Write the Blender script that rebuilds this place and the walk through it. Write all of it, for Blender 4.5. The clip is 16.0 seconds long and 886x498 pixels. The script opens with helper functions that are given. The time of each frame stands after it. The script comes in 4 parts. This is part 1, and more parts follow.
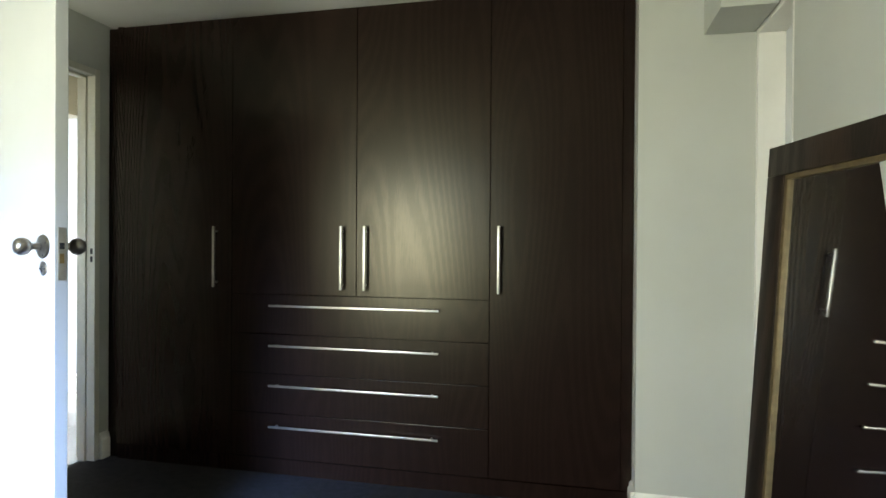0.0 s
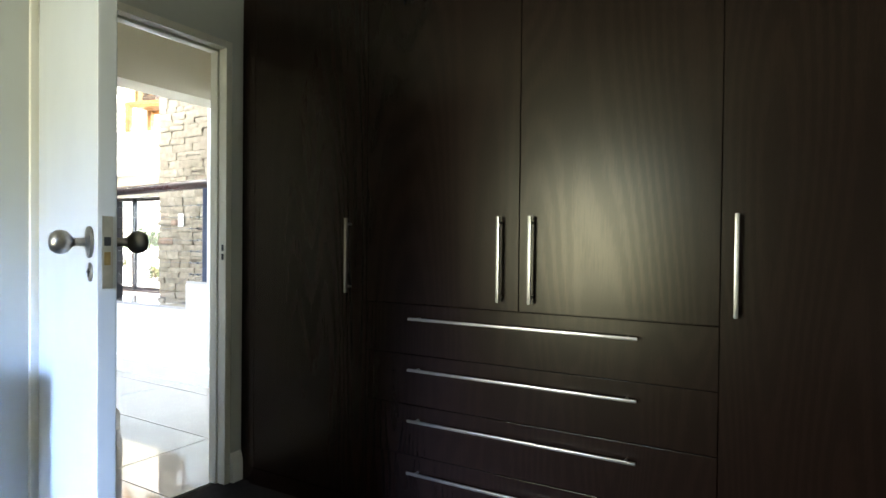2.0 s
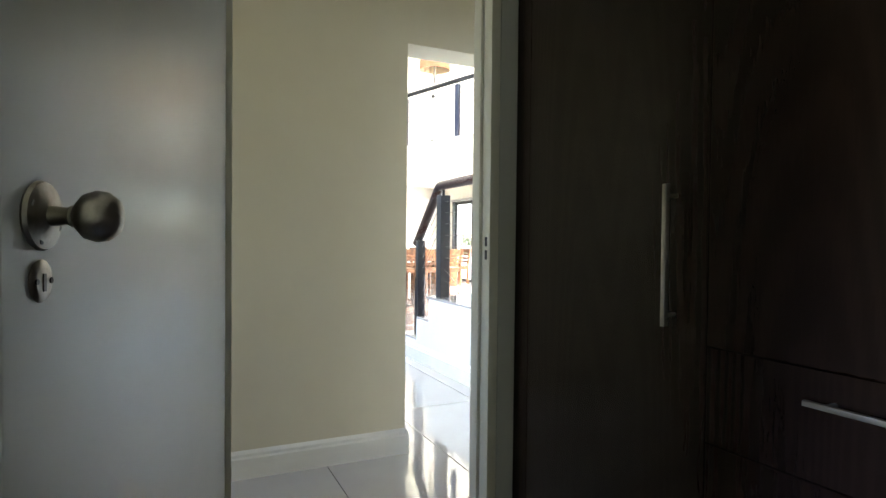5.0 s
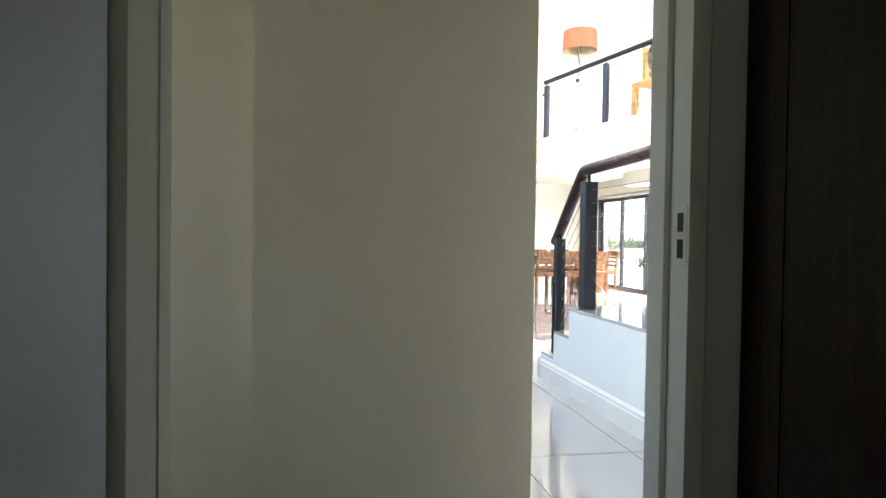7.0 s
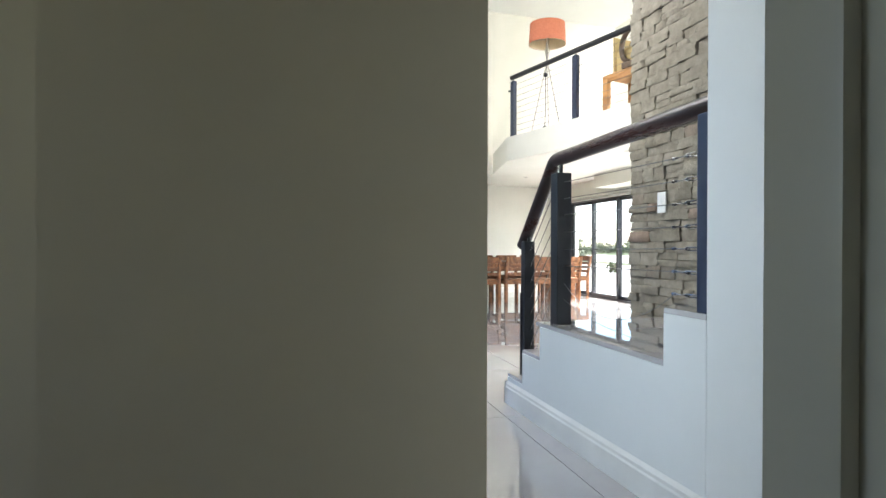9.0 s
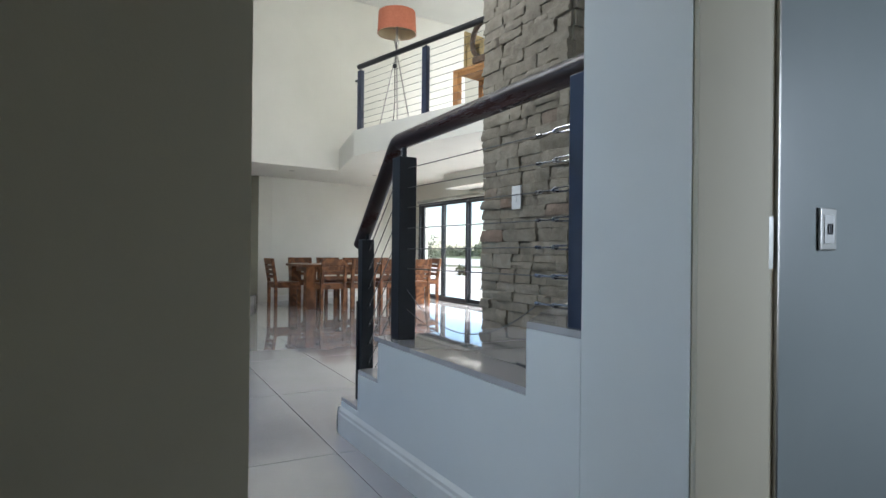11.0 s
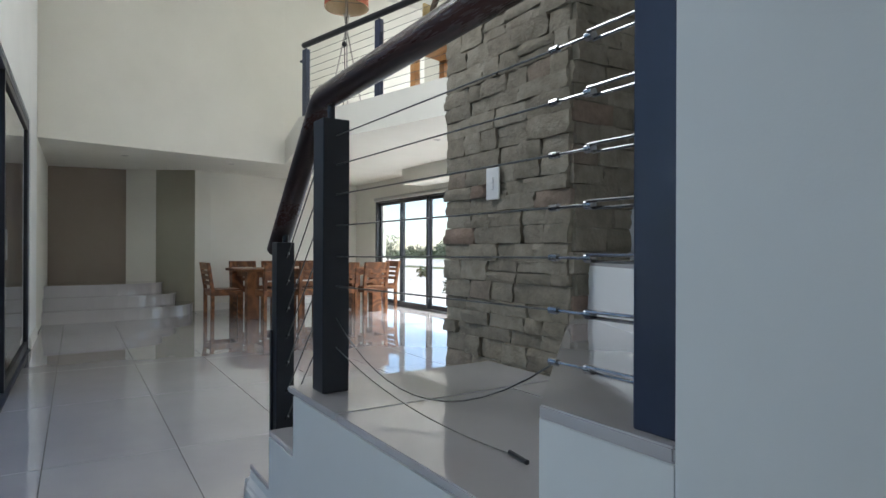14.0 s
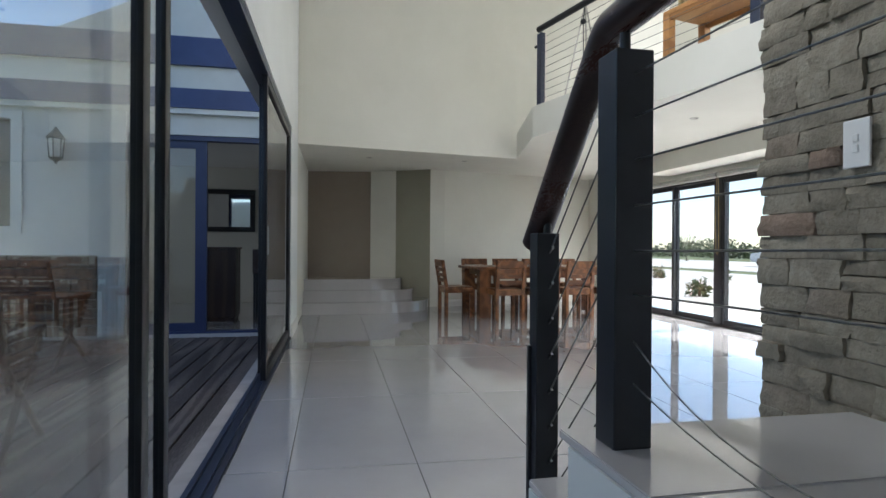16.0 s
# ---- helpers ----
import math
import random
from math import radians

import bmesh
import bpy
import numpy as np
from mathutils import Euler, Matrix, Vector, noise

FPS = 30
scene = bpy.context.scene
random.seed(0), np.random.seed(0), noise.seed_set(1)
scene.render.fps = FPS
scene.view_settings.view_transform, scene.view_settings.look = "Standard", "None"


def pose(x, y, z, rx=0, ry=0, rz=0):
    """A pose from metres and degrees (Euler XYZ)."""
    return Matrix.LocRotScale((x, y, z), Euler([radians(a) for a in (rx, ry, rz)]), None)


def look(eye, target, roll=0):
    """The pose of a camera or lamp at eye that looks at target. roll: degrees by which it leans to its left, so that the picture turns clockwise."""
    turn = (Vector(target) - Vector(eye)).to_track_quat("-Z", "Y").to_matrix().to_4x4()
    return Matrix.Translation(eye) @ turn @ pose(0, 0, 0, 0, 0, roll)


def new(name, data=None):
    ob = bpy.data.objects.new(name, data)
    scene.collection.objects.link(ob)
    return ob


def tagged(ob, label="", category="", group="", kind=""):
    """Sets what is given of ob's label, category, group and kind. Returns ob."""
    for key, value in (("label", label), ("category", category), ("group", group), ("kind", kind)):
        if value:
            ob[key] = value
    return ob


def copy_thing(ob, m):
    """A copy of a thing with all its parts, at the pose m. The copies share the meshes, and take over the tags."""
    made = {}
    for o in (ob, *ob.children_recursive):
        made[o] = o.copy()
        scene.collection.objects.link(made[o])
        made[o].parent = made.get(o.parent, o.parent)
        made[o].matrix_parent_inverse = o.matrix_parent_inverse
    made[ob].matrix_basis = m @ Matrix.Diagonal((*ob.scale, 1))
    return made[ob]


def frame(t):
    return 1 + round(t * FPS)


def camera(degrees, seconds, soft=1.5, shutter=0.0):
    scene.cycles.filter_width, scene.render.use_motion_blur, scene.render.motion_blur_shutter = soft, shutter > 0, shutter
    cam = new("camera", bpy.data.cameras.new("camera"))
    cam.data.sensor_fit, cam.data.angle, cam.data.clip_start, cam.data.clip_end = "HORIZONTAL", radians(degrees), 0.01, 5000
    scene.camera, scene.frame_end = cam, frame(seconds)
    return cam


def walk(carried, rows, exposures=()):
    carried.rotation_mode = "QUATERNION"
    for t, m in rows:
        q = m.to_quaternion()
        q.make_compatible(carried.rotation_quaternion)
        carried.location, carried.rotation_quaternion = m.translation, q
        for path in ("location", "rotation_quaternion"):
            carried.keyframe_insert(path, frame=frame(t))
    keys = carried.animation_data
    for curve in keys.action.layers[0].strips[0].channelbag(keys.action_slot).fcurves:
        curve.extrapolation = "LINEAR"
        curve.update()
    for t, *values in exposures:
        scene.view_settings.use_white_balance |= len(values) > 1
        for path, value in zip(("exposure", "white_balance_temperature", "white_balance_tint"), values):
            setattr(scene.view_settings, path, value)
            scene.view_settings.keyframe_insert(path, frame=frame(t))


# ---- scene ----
cam = camera(73.5, 16.0)

PATH = [
    (0, (0.826, -0.098, 1.157), (0.379, 1.852, 1.145), 0.4),
    (0.5, (0.76, 0.078, 1.159), (0.234, 2.008, 1.145), 0.4),
    (1, (0.695, 0.274, 1.161), (0.023, 2.158, 1.143), 0.5),
    (1.5, (0.64, 0.469, 1.167), (-0.203, 2.283, 1.14), 0.6),
    (2, (0.586, 0.647, 1.156), (-0.407, 2.383, 1.129), 0.6),
    (2.5, (0.552, 0.837, 1.159), (-0.617, 2.46, 1.13), 0.6),
    (3, (0.462, 1.009, 1.149), (-0.859, 2.51, 1.112), 0.5),
    (3.5, (0.334, 1.177, 1.144), (-1.114, 2.556, 1.107), 0.6),
    (4, (0.222, 1.329, 1.141), (-1.337, 2.582, 1.101), 0.6),
    (4.5, (0.115, 1.482, 1.142), (-1.584, 2.537, 1.102), 0.8),
    (5, (-0.043, 1.59, 1.127), (-1.841, 2.466, 1.086), 0.6),
    (7.5, (-1.025, 2.058, 1.079), (-2.984, 2.458, 1.045), 0.8),
    (8, (-1.174, 2.128, 1.075), (-3.13, 2.544, 1.049), 0.3),
    (10.5, (-1.931, 2.515, 1.04), (-3.749, 3.35, 1.04), 0.9),
    (11, (-2.048, 2.597, 1.039), (-3.793, 3.574, 1.041), 0.6),
    (11.5, (-2.186, 2.675, 1.051), (-3.846, 3.792, 1.053), 0.4),
    (12, (-2.295, 2.779, 1.052), (-3.903, 3.968, 1.057), 0.5),
    (12.5, (-2.401, 2.916, 1.06), (-3.989, 4.132, 1.066), 0.4),
    (13, (-2.55, 3.011, 1.06), (-4.137, 4.228, 1.067), 0.3),
    (13.5, (-2.721, 3.068, 1.066), (-4.327, 4.26, 1.072), 0.4),
    (14, (-2.836, 3.094, 1.063), (-4.514, 4.182, 1.066), 0.2),
    (14.5, (-2.989, 3.145, 1.048), (-4.792, 4.01, 1.051), 0.2),
    (15, (-3.1, 3.179, 1.044), (-5.001, 3.802, 1.042), 0.4),
    (15.5, (-3.258, 3.183, 1.035), (-5.198, 3.667, 1.033), 0.2),
    (16, (-3.435, 3.17, 1.045), (-5.393, 3.575, 1.04), 0.4),
]
EXPOSURES = [(0.0, 3.45, 6500, 10), (2.5, 3.1, 6500, 10), (3.5, 3.05, 6500, 10), (5.0, 3.05, 6500, 10), (7.5, 2.2, 6300, 10), (8.0, 2.05, 6300, 10), (10.5, 0.88, 5950, 10), (11.0, 0.7, 5900, 10), (16.0, 0.5, 5950, 10)]
walk(cam, [(t, look(e, g, r)) for t, e, g, r in PATH], EXPOSURES)

# ---- world, sun and large lights ----
world = bpy.data.worlds.new("sky_world")
scene.world = world
world.use_nodes = True
wn = world.node_tree
sky = wn.nodes.new("ShaderNodeTexSky")
sky.sky_type, sky.sun_disc = "NISHITA", False
sky.dust_density, sky.air_density = 0.3, 0.9
sky.sun_elevation, sky.sun_rotation = radians(52), radians(-16)
wn.links.new(sky.outputs[0], wn.nodes["Background"].inputs[0])
wn.nodes["Background"].inputs[1].default_value = 0.15

sun = new("sun", bpy.data.lights.new("sun", "SUN"))
sun.data.energy, sun.data.angle, sun.data.color = 5.0, radians(0.5), (1.0, 0.95, 0.87)
# the sun stands high over the garden side
sun.matrix_world = look((0, 0, 0), (0.17, -0.59, -0.79))


def area_light(name, eye, target, w, h, power, color=(0.85, 0.92, 1.0)):
    ob = new(name, bpy.data.lights.new(name, "AREA"))
    ob.data.shape, ob.data.size, ob.data.size_y = "RECTANGLE", w, h
    ob.data.energy, ob.data.color = power, color
    ob.matrix_world = look(eye, target)
    return ob


area_light("bedroom_window_light", (-1.2, -1.62, 1.18), (-1.0, 3.0, 1.15), 0.78, 1.3, 10.5, (1.0, 0.98, 0.76))
# blue light from the high sky falls through the window towards the floor
sky_lamp = area_light("bedroom_sky_light", (-1.0, -1.60, 1.65), (-1.2, 1.4, 0.25), 1.0, 0.6, 3.6, (0.30, 0.52, 1.0))
sky_lamp.data.spread = radians(38)
# added fill lamp, out of view above the slider, brightens the upper walls
area_light("upper_fill_light", (-6.6, 2.55, 4.2), (-8.0, 8.5, 3.0), 1.8, 1.4, 85.0, (1.0, 0.98, 0.94))
# added fill lamp brightening the gallery back wall; there is no window here
gallery_lamp = area_light("gallery_fill_light", (-4.7, 7.7, 4.1), (-7.6, 8.8, 3.6), 1.3, 1.6, 80.0, (1.0, 0.99, 0.96))
gallery_lamp.data.spread = radians(58)
area_light("garden_doors_light", (-9.5, 9.3, 2.95), (-9.5, 5.6, 0.2), 8.0, 0.9, 320.0, (1.0, 0.98, 0.90))
# added lamp inside the closed wing room to lift its walls
area_light("wing_room_fill_light", (-13.4, -0.95, 1.5), (-13.2, 2.8, 1.2), 1.4, 1.2, 4.0, (0.95, 0.97, 1.0))
# added cool fill lamp in the unseen part of the second bedroom, without a window
bed2_lamp = area_light("second_bedroom_fill_light", (-1.0, 5.9, 1.5), (-3.0, 4.6, 1.0), 1.3, 1.2, 8.0, (0.86, 0.93, 1.0))
bed2_lamp.data.spread = radians(95)
# added fill lamp at the unseen south end, since the hall was too dark
area_light("hall_fill_light", (-2.42, -0.04, 1.45), (-2.42, 3.0, 1.3), 0.8, 1.2, 0.85, (1.0, 0.98, 0.90))
area_light("slider_light", (-3.52, 2.50, 1.25), (-3.6, 6.0, 1.0), 0.7, 2.0, 3.9, (0.86, 0.93, 1.0))


# ---- materials ----
def mat_base(name):
    m = bpy.data.materials.new(name)
    m.use_nodes = True
    nt = m.node_tree
    return m, nt, nt.nodes["Principled BSDF"]


def node(nt, kind, **inputs):
    n = nt.nodes.new(kind)
    for k, v in inputs.items():
        n.inputs[k.replace("_", " ")].default_value = v
    return n


def coords(nt, scale=(1, 1, 1), world_space=True):
    if world_space:
        src = nt.nodes.new("ShaderNodeNewGeometry").outputs["Position"]
    else:
        src = nt.nodes.new("ShaderNodeTexCoord").outputs["Object"]
    mp = nt.nodes.new("ShaderNodeMapping")
    mp.inputs["Scale"].default_value = scale
    nt.links.new(src, mp.inputs["Vector"])
    return mp.outputs["Vector"]


def ramp(nt, fac, stops):
    r = nt.nodes.new("ShaderNodeValToRGB")
    els = r.color_ramp.elements
    els[0].position, els[0].color = stops[0][0], (*stops[0][1], 1)
    els[1].position, els[1].color = stops[-1][0], (*stops[-1][1], 1)
    for p, c in stops[1:-1]:
        e = els.new(p)
        e.color = (*c, 1)
    nt.links.new(fac, r.inputs["Fac"])
    return r.outputs["Color"]


def bump(nt, b, height, strength=0.2, distance=0.002):
    n = nt.nodes.new("ShaderNodeBump")
    n.inputs["Strength"].default_value, n.inputs["Distance"].default_value = strength, distance
    nt.links.new(height, n.inputs["Height"])
    nt.links.new(n.outputs["Normal"], b.inputs["Normal"])


def surface(name, a, c, rough=0.5, metal=0.0, scale=6.0, fine=120.0, bumps=0.08, stretch=(1, 1, 1), rough_var=0.025, spec=0.5, coat=0.0):
    """Two scales of mottling between two near colours, with fine relief."""
    m, nt, b = mat_base(name)
    v = coords(nt, stretch)
    n1 = node(nt, "ShaderNodeTexNoise", Scale=scale, Detail=5.0, Roughness=0.6)
    n2 = node(nt, "ShaderNodeTexNoise", Scale=fine, Detail=3.0)
    nt.links.new(v, n1.inputs["Vector"])
    nt.links.new(v, n2.inputs["Vector"])
    nt.links.new(ramp(nt, n1.outputs["Fac"], [(0.3, a), (0.7, c)]), b.inputs["Base Color"])
    mr = nt.nodes.new("ShaderNodeMapRange")
    mr.inputs["To Min"].default_value, mr.inputs["To Max"].default_value = max(0.02, rough - rough_var), min(1, rough + rough_var)
    nt.links.new(n1.outputs["Fac"], mr.inputs["Value"])
    nt.links.new(mr.outputs["Result"], b.inputs["Roughness"])
    b.inputs["Metallic"].default_value = metal
    b.inputs["Specular IOR Level"].default_value = spec
    b.inputs["Coat Weight"].default_value = coat
    bump(nt, b, n2.outputs["Fac"], bumps, 0.002)
    return m


def wood(name, dark, light, rough=0.35, along="z", ring=9.0, bumps=0.15, contrast=(0.35, 0.75), gloss=None, spread=(0.07, -0.05)):
    """Long-grained wood with cathedral figure and open pores."""
    m, nt, b = mat_base(name)
    long_axis = {"x": (0.09, 1, 1), "y": (1, 0.09, 1), "z": (1, 1, 0.09)}[along]
    v = coords(nt, long_axis)
    info = nt.nodes.new("ShaderNodeObjectInfo")
    shift = nt.nodes.new("ShaderNodeVectorMath")
    shift.operation = "MULTIPLY_ADD"
    comb = nt.nodes.new("ShaderNodeCombineXYZ")
    for k in "XYZ":
        nt.links.new(info.outputs["Random"], comb.inputs[k])
    nt.links.new(comb.outputs[0], shift.inputs[0])
    shift.inputs[1].default_value = (3, 5, 2)
    nt.links.new(v, shift.inputs[2])
    base = node(nt, "ShaderNodeTexNoise", Scale=2.6, Detail=1.0, Roughness=0.4)
    nt.links.new(shift.outputs[0], base.inputs["Vector"])
    mul = nt.nodes.new("ShaderNodeMath")
    mul.operation = "MULTIPLY"
    mul.inputs[1].default_value = ring * 8
    nt.links.new(base.outputs["Fac"], mul.inputs[0])
    sn = nt.nodes.new("ShaderNodeMath")
    sn.operation = "SINE"
    nt.links.new(mul.outputs[0], sn.inputs[0])
    pores = node(nt, "ShaderNodeTexNoise", Scale=170.0, Detail=2.0)
    nt.links.new(shift.outputs[0], pores.inputs["Vector"])
    mix = nt.nodes.new("ShaderNodeMath")
    mix.operation = "MULTIPLY_ADD"
    mix.inputs[1].default_value = 0.24
    nt.links.new(sn.outputs[0], mix.inputs[0])
    nt.links.new(pores.outputs["Fac"], mix.inputs[2])
    nt.links.new(ramp(nt, mix.outputs[0], [(contrast[0], dark), (contrast[1], light)]), b.inputs["Base Color"])
    mr = nt.nodes.new("ShaderNodeMapRange")
    mr.inputs["From Min"].default_value, mr.inputs["From Max"].default_value = 0.3, 0.75
    mr.inputs["To Min"].default_value, mr.inputs["To Max"].default_value = rough + spread[0], rough + spread[1]
    nt.links.new(mix.outputs[0], mr.inputs["Value"])
    nt.links.new(mr.outputs["Result"], b.inputs["Roughness"])
    if gloss:
        gr = nt.nodes.new("ShaderNodeMapRange")
        gr.inputs["From Min"].default_value, gr.inputs["From Max"].default_value = 0.3, 0.75
        gr.inputs["To Min"].default_value, gr.inputs["To Max"].default_value = gloss
        nt.links.new(mix.outputs[0], gr.inputs["Value"])
        nt.links.new(gr.outputs["Result"], b.inputs["Specular IOR Level"])
    bump(nt, b, mix.outputs[0], bumps, 0.0015)
    return m


def glass(name, tint=(0.93, 0.96, 0.95)):
    m, nt, b = mat_base(name)
    b.inputs["Base Color"].default_value = (*tint, 1)
    b.inputs["Roughness"].default_value = 0.0
    b.inputs["Transmission Weight"].default_value = 1.0
    b.inputs["IOR"].default_value = 1.45
    return m


def stone_mat():
    m, nt, b = mat_base("cladding_stone")
    info = nt.nodes.new("ShaderNodeObjectInfo")
    v = coords(nt)
    n1 = node(nt, "ShaderNodeTexNoise", Scale=16.0, Detail=6.0, Roughness=0.65)
    n2 = node(nt, "ShaderNodeTexNoise", Scale=70.0, Detail=4.0)
    nt.links.new(v, n1.inputs["Vector"])
    nt.links.new(v, n2.inputs["Vector"])
    tone = ramp(nt, info.outputs["Random"], [(0.0, (0.24, 0.22, 0.175)), (0.45, (0.29, 0.265, 0.215)), (0.8, (0.335, 0.31, 0.255)), (0.93, (0.26, 0.235, 0.19)), (1.0, (0.29, 0.205, 0.16))])
    mottle = ramp(nt, n1.outputs["Fac"], [(0.25, (0.62, 0.58, 0.52)), (0.7, (1.08, 1.05, 1.0))])
    mx = nt.nodes.new("ShaderNodeMix")
    mx.data_type, mx.blend_type = "RGBA", "MULTIPLY"
    mx.inputs["Factor"].default_value = 1.0
    nt.links.new(tone, mx.inputs["A"])
    nt.links.new(mottle, mx.inputs["B"])
    nt.links.new(mx.outputs["Result"], b.inputs["Base Color"])
    b.inputs["Roughness"].default_value = 0.9
    add = nt.nodes.new("ShaderNodeMath")
    nt.links.new(n1.outputs["Fac"], add.inputs[0])
    nt.links.new(n2.outputs["Fac"], add.inputs[1])
    bump(nt, b, add.outputs[0], 0.8, 0.007)
    return m


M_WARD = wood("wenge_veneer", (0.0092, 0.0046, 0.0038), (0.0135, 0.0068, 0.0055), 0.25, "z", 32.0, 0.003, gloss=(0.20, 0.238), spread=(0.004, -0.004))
# the window reflection's yellow cast is put into the veneer's specular colour
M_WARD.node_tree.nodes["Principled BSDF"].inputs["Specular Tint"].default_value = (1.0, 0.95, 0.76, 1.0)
M_MIRFRAME = wood("dark_frame_wood", (0.010, 0.007, 0.005), (0.028, 0.017, 0.012), 0.40, "z")
M_DESK = wood("mahogany_wood", (0.016, 0.007, 0.0055), (0.04, 0.018, 0.013), 0.5, "y")
M_DESK.node_tree.nodes["Principled BSDF"].inputs["Specular IOR Level"].default_value = 0.2
M_TEAK = wood("teak_wood", (0.12, 0.045, 0.016), (0.26, 0.105, 0.038), 0.36, "x", 6.0)
M_PINE = wood("pine_wood", (0.36, 0.17, 0.06), (0.55, 0.29, 0.11), 0.45, "x", 5.0)
M_RAIL = wood("rail_wood", (0.022, 0.011, 0.009), (0.055, 0.026, 0.021), 0.3, "x", 5.0)
M_DECKW = wood("weathered_deck_wood", (0.058, 0.045, 0.04), (0.135, 0.108, 0.095), 0.6, "x", 5.0, 0.3)
M_OUTWOOD = wood("dark_outdoor_wood", (0.02, 0.010, 0.008), (0.05, 0.028, 0.02), 0.45, "z", 5.0)
M_STEEL = surface("brushed_steel", (0.38, 0.365, 0.335), (0.48, 0.46, 0.43), 0.36, 1.0, 30, 300, 0.05)
M_PEWTER = surface("aged_pewter", (0.20, 0.185, 0.165), (0.36, 0.34, 0.31), 0.34, 1.0, 40, 200, 0.06)
M_BRASS = surface("worn_brass", (0.30, 0.21, 0.10), (0.42, 0.31, 0.15), 0.4, 1.0, 40)
M_GILT = surface("dull_gilt", (0.10, 0.075, 0.04), (0.17, 0.125, 0.065), 0.5, 0.4, 40)
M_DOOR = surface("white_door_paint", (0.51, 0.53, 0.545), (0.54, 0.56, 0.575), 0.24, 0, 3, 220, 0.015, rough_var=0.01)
M_TRIM = surface("white_trim_paint", (0.72, 0.71, 0.68), (0.80, 0.79, 0.76), 0.35, 0, 4, 180, 0.05)
M_BEDWALL = surface("grey_green_wall_paint", (0.45, 0.46, 0.43), (0.50, 0.51, 0.48), 0.75, 0, 1.5, 260, 0.10)
M_HALLWALL = surface("cream_wall_paint", (0.63, 0.58, 0.455), (0.68, 0.63, 0.505), 0.7, 0, 1.2, 240, 0.10)
M_WHITEWALL = surface("white_wall_paint", (0.72, 0.735, 0.73), (0.77, 0.785, 0.78), 0.6, 0, 1.2, 240, 0.08)
M_LIVWALL = surface("off_white_wall_paint", (0.67, 0.655, 0.585), (0.73, 0.715, 0.645), 0.7, 0, 1.0, 240, 0.08)
M_TAUPE = surface("taupe_wall_paint", (0.30, 0.25, 0.20), (0.34, 0.29, 0.235), 0.75, 0, 1.0, 240, 0.08)
M_SAGE = surface("sage_wall_paint", (0.31, 0.30, 0.23), (0.35, 0.34, 0.265), 0.75, 0, 1.0, 240, 0.08)
M_BLUEWALL = surface("grey_blue_gloss_wall_paint", (0.29, 0.325, 0.325), (0.325, 0.36, 0.36), 0.30, 0, 1.5, 240, 0.06)
M_FRAMEPAINT = surface("cream_enamel_frame_paint", (0.62, 0.60, 0.52), (0.68, 0.66, 0.58), 0.32, 0, 4, 200, 0.03)
M_CEIL = surface("white_ceiling_paint", (0.74, 0.74, 0.72), (0.79, 0.79, 0.77), 0.8, 0, 1.0, 260, 0.08)
M_CARPET = surface("charcoal_carpet", (0.010, 0.010, 0.013), (0.024, 0.023, 0.028), 0.95, 0, 25, 500, 0.6, spec=0.2)
M_TILE = surface("polished_porcelain_tile", (0.475, 0.458, 0.465), (0.535, 0.518, 0.525), 0.024, 0, 1.4, 30, 0.002, rough_var=0.010, spec=0.75, coat=0.7)
M_GROUT = surface("dark_grout", (0.09, 0.082, 0.075), (0.14, 0.13, 0.12), 0.9, 0, 20)
M_BLACK = surface("black_powder_coat", (0.010, 0.011, 0.014), (0.017, 0.018, 0.023), 0.33, 0, 8, 400, 0.05)
M_NAVY = surface("navy_powder_coat", (0.016, 0.024, 0.052), (0.022, 0.032, 0.068), 0.35, 0, 8, 400, 0.05)
M_BLUE = surface("blue_fascia_paint", (0.030, 0.052, 0.155), (0.042, 0.068, 0.19), 0.5, 0, 3, 120, 0.06)
M_OUTWALL = surface("white_exterior_plaster", (0.66, 0.66, 0.64), (0.74, 0.74, 0.72), 0.85, 0, 2.0, 90, 0.25)
M_SILL = surface("worn_beige_sill_paint", (0.44, 0.385, 0.34), (0.56, 0.50, 0.45), 0.7, 0, 5, 90, 0.2)
M_SASHBLUE = surface("dark_blue_sash_paint", (0.018, 0.028, 0.085), (0.026, 0.038, 0.11), 0.4, 0, 6, 200, 0.05)
M_GLASS = glass("clear_glass")
M_MIRROR = surface("silvered_mirror", (0.78, 0.79, 0.78), (0.82, 0.83, 0.82), 0.03, 1.0, 2, 10, 0.0, rough_var=0.01)
M_STONE = stone_mat()
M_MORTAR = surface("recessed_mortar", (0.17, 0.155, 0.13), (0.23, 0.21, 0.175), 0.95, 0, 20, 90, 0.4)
M_PLASTIC = surface("white_switch_plastic", (0.74, 0.74, 0.72), (0.80, 0.80, 0.78), 0.3, 0, 4, 200, 0.02)
M_GREYPLASTIC = surface("grey_metal_plate", (0.36, 0.36, 0.34), (0.45, 0.45, 0.43), 0.35, 0.6, 10, 200, 0.03)
M_SHADE = surface("terracotta_fabric", (0.40, 0.125, 0.065), (0.47, 0.16, 0.09), 0.85, 0, 30, 500, 0.4)
M_SHADEIN = surface("pale_shade_lining", (0.72, 0.58, 0.40), (0.78, 0.64, 0.46), 0.85, 0, 20, 300, 0.2)
M_BASKET = surface("woven_straw", (0.34, 0.25, 0.11), (0.52, 0.40, 0.20), 0.85, 0, 60, 220, 0.6, stretch=(1, 1, 4))
M_HORN = surface("dark_horn", (0.05, 0.035, 0.025), (0.14, 0.09, 0.06), 0.4, 0, 14, 120, 0.3)
M_WIRE = surface("steel_cable", (0.13, 0.13, 0.13), (0.22, 0.22, 0.21), 0.4, 1.0, 60, 400, 0.2)
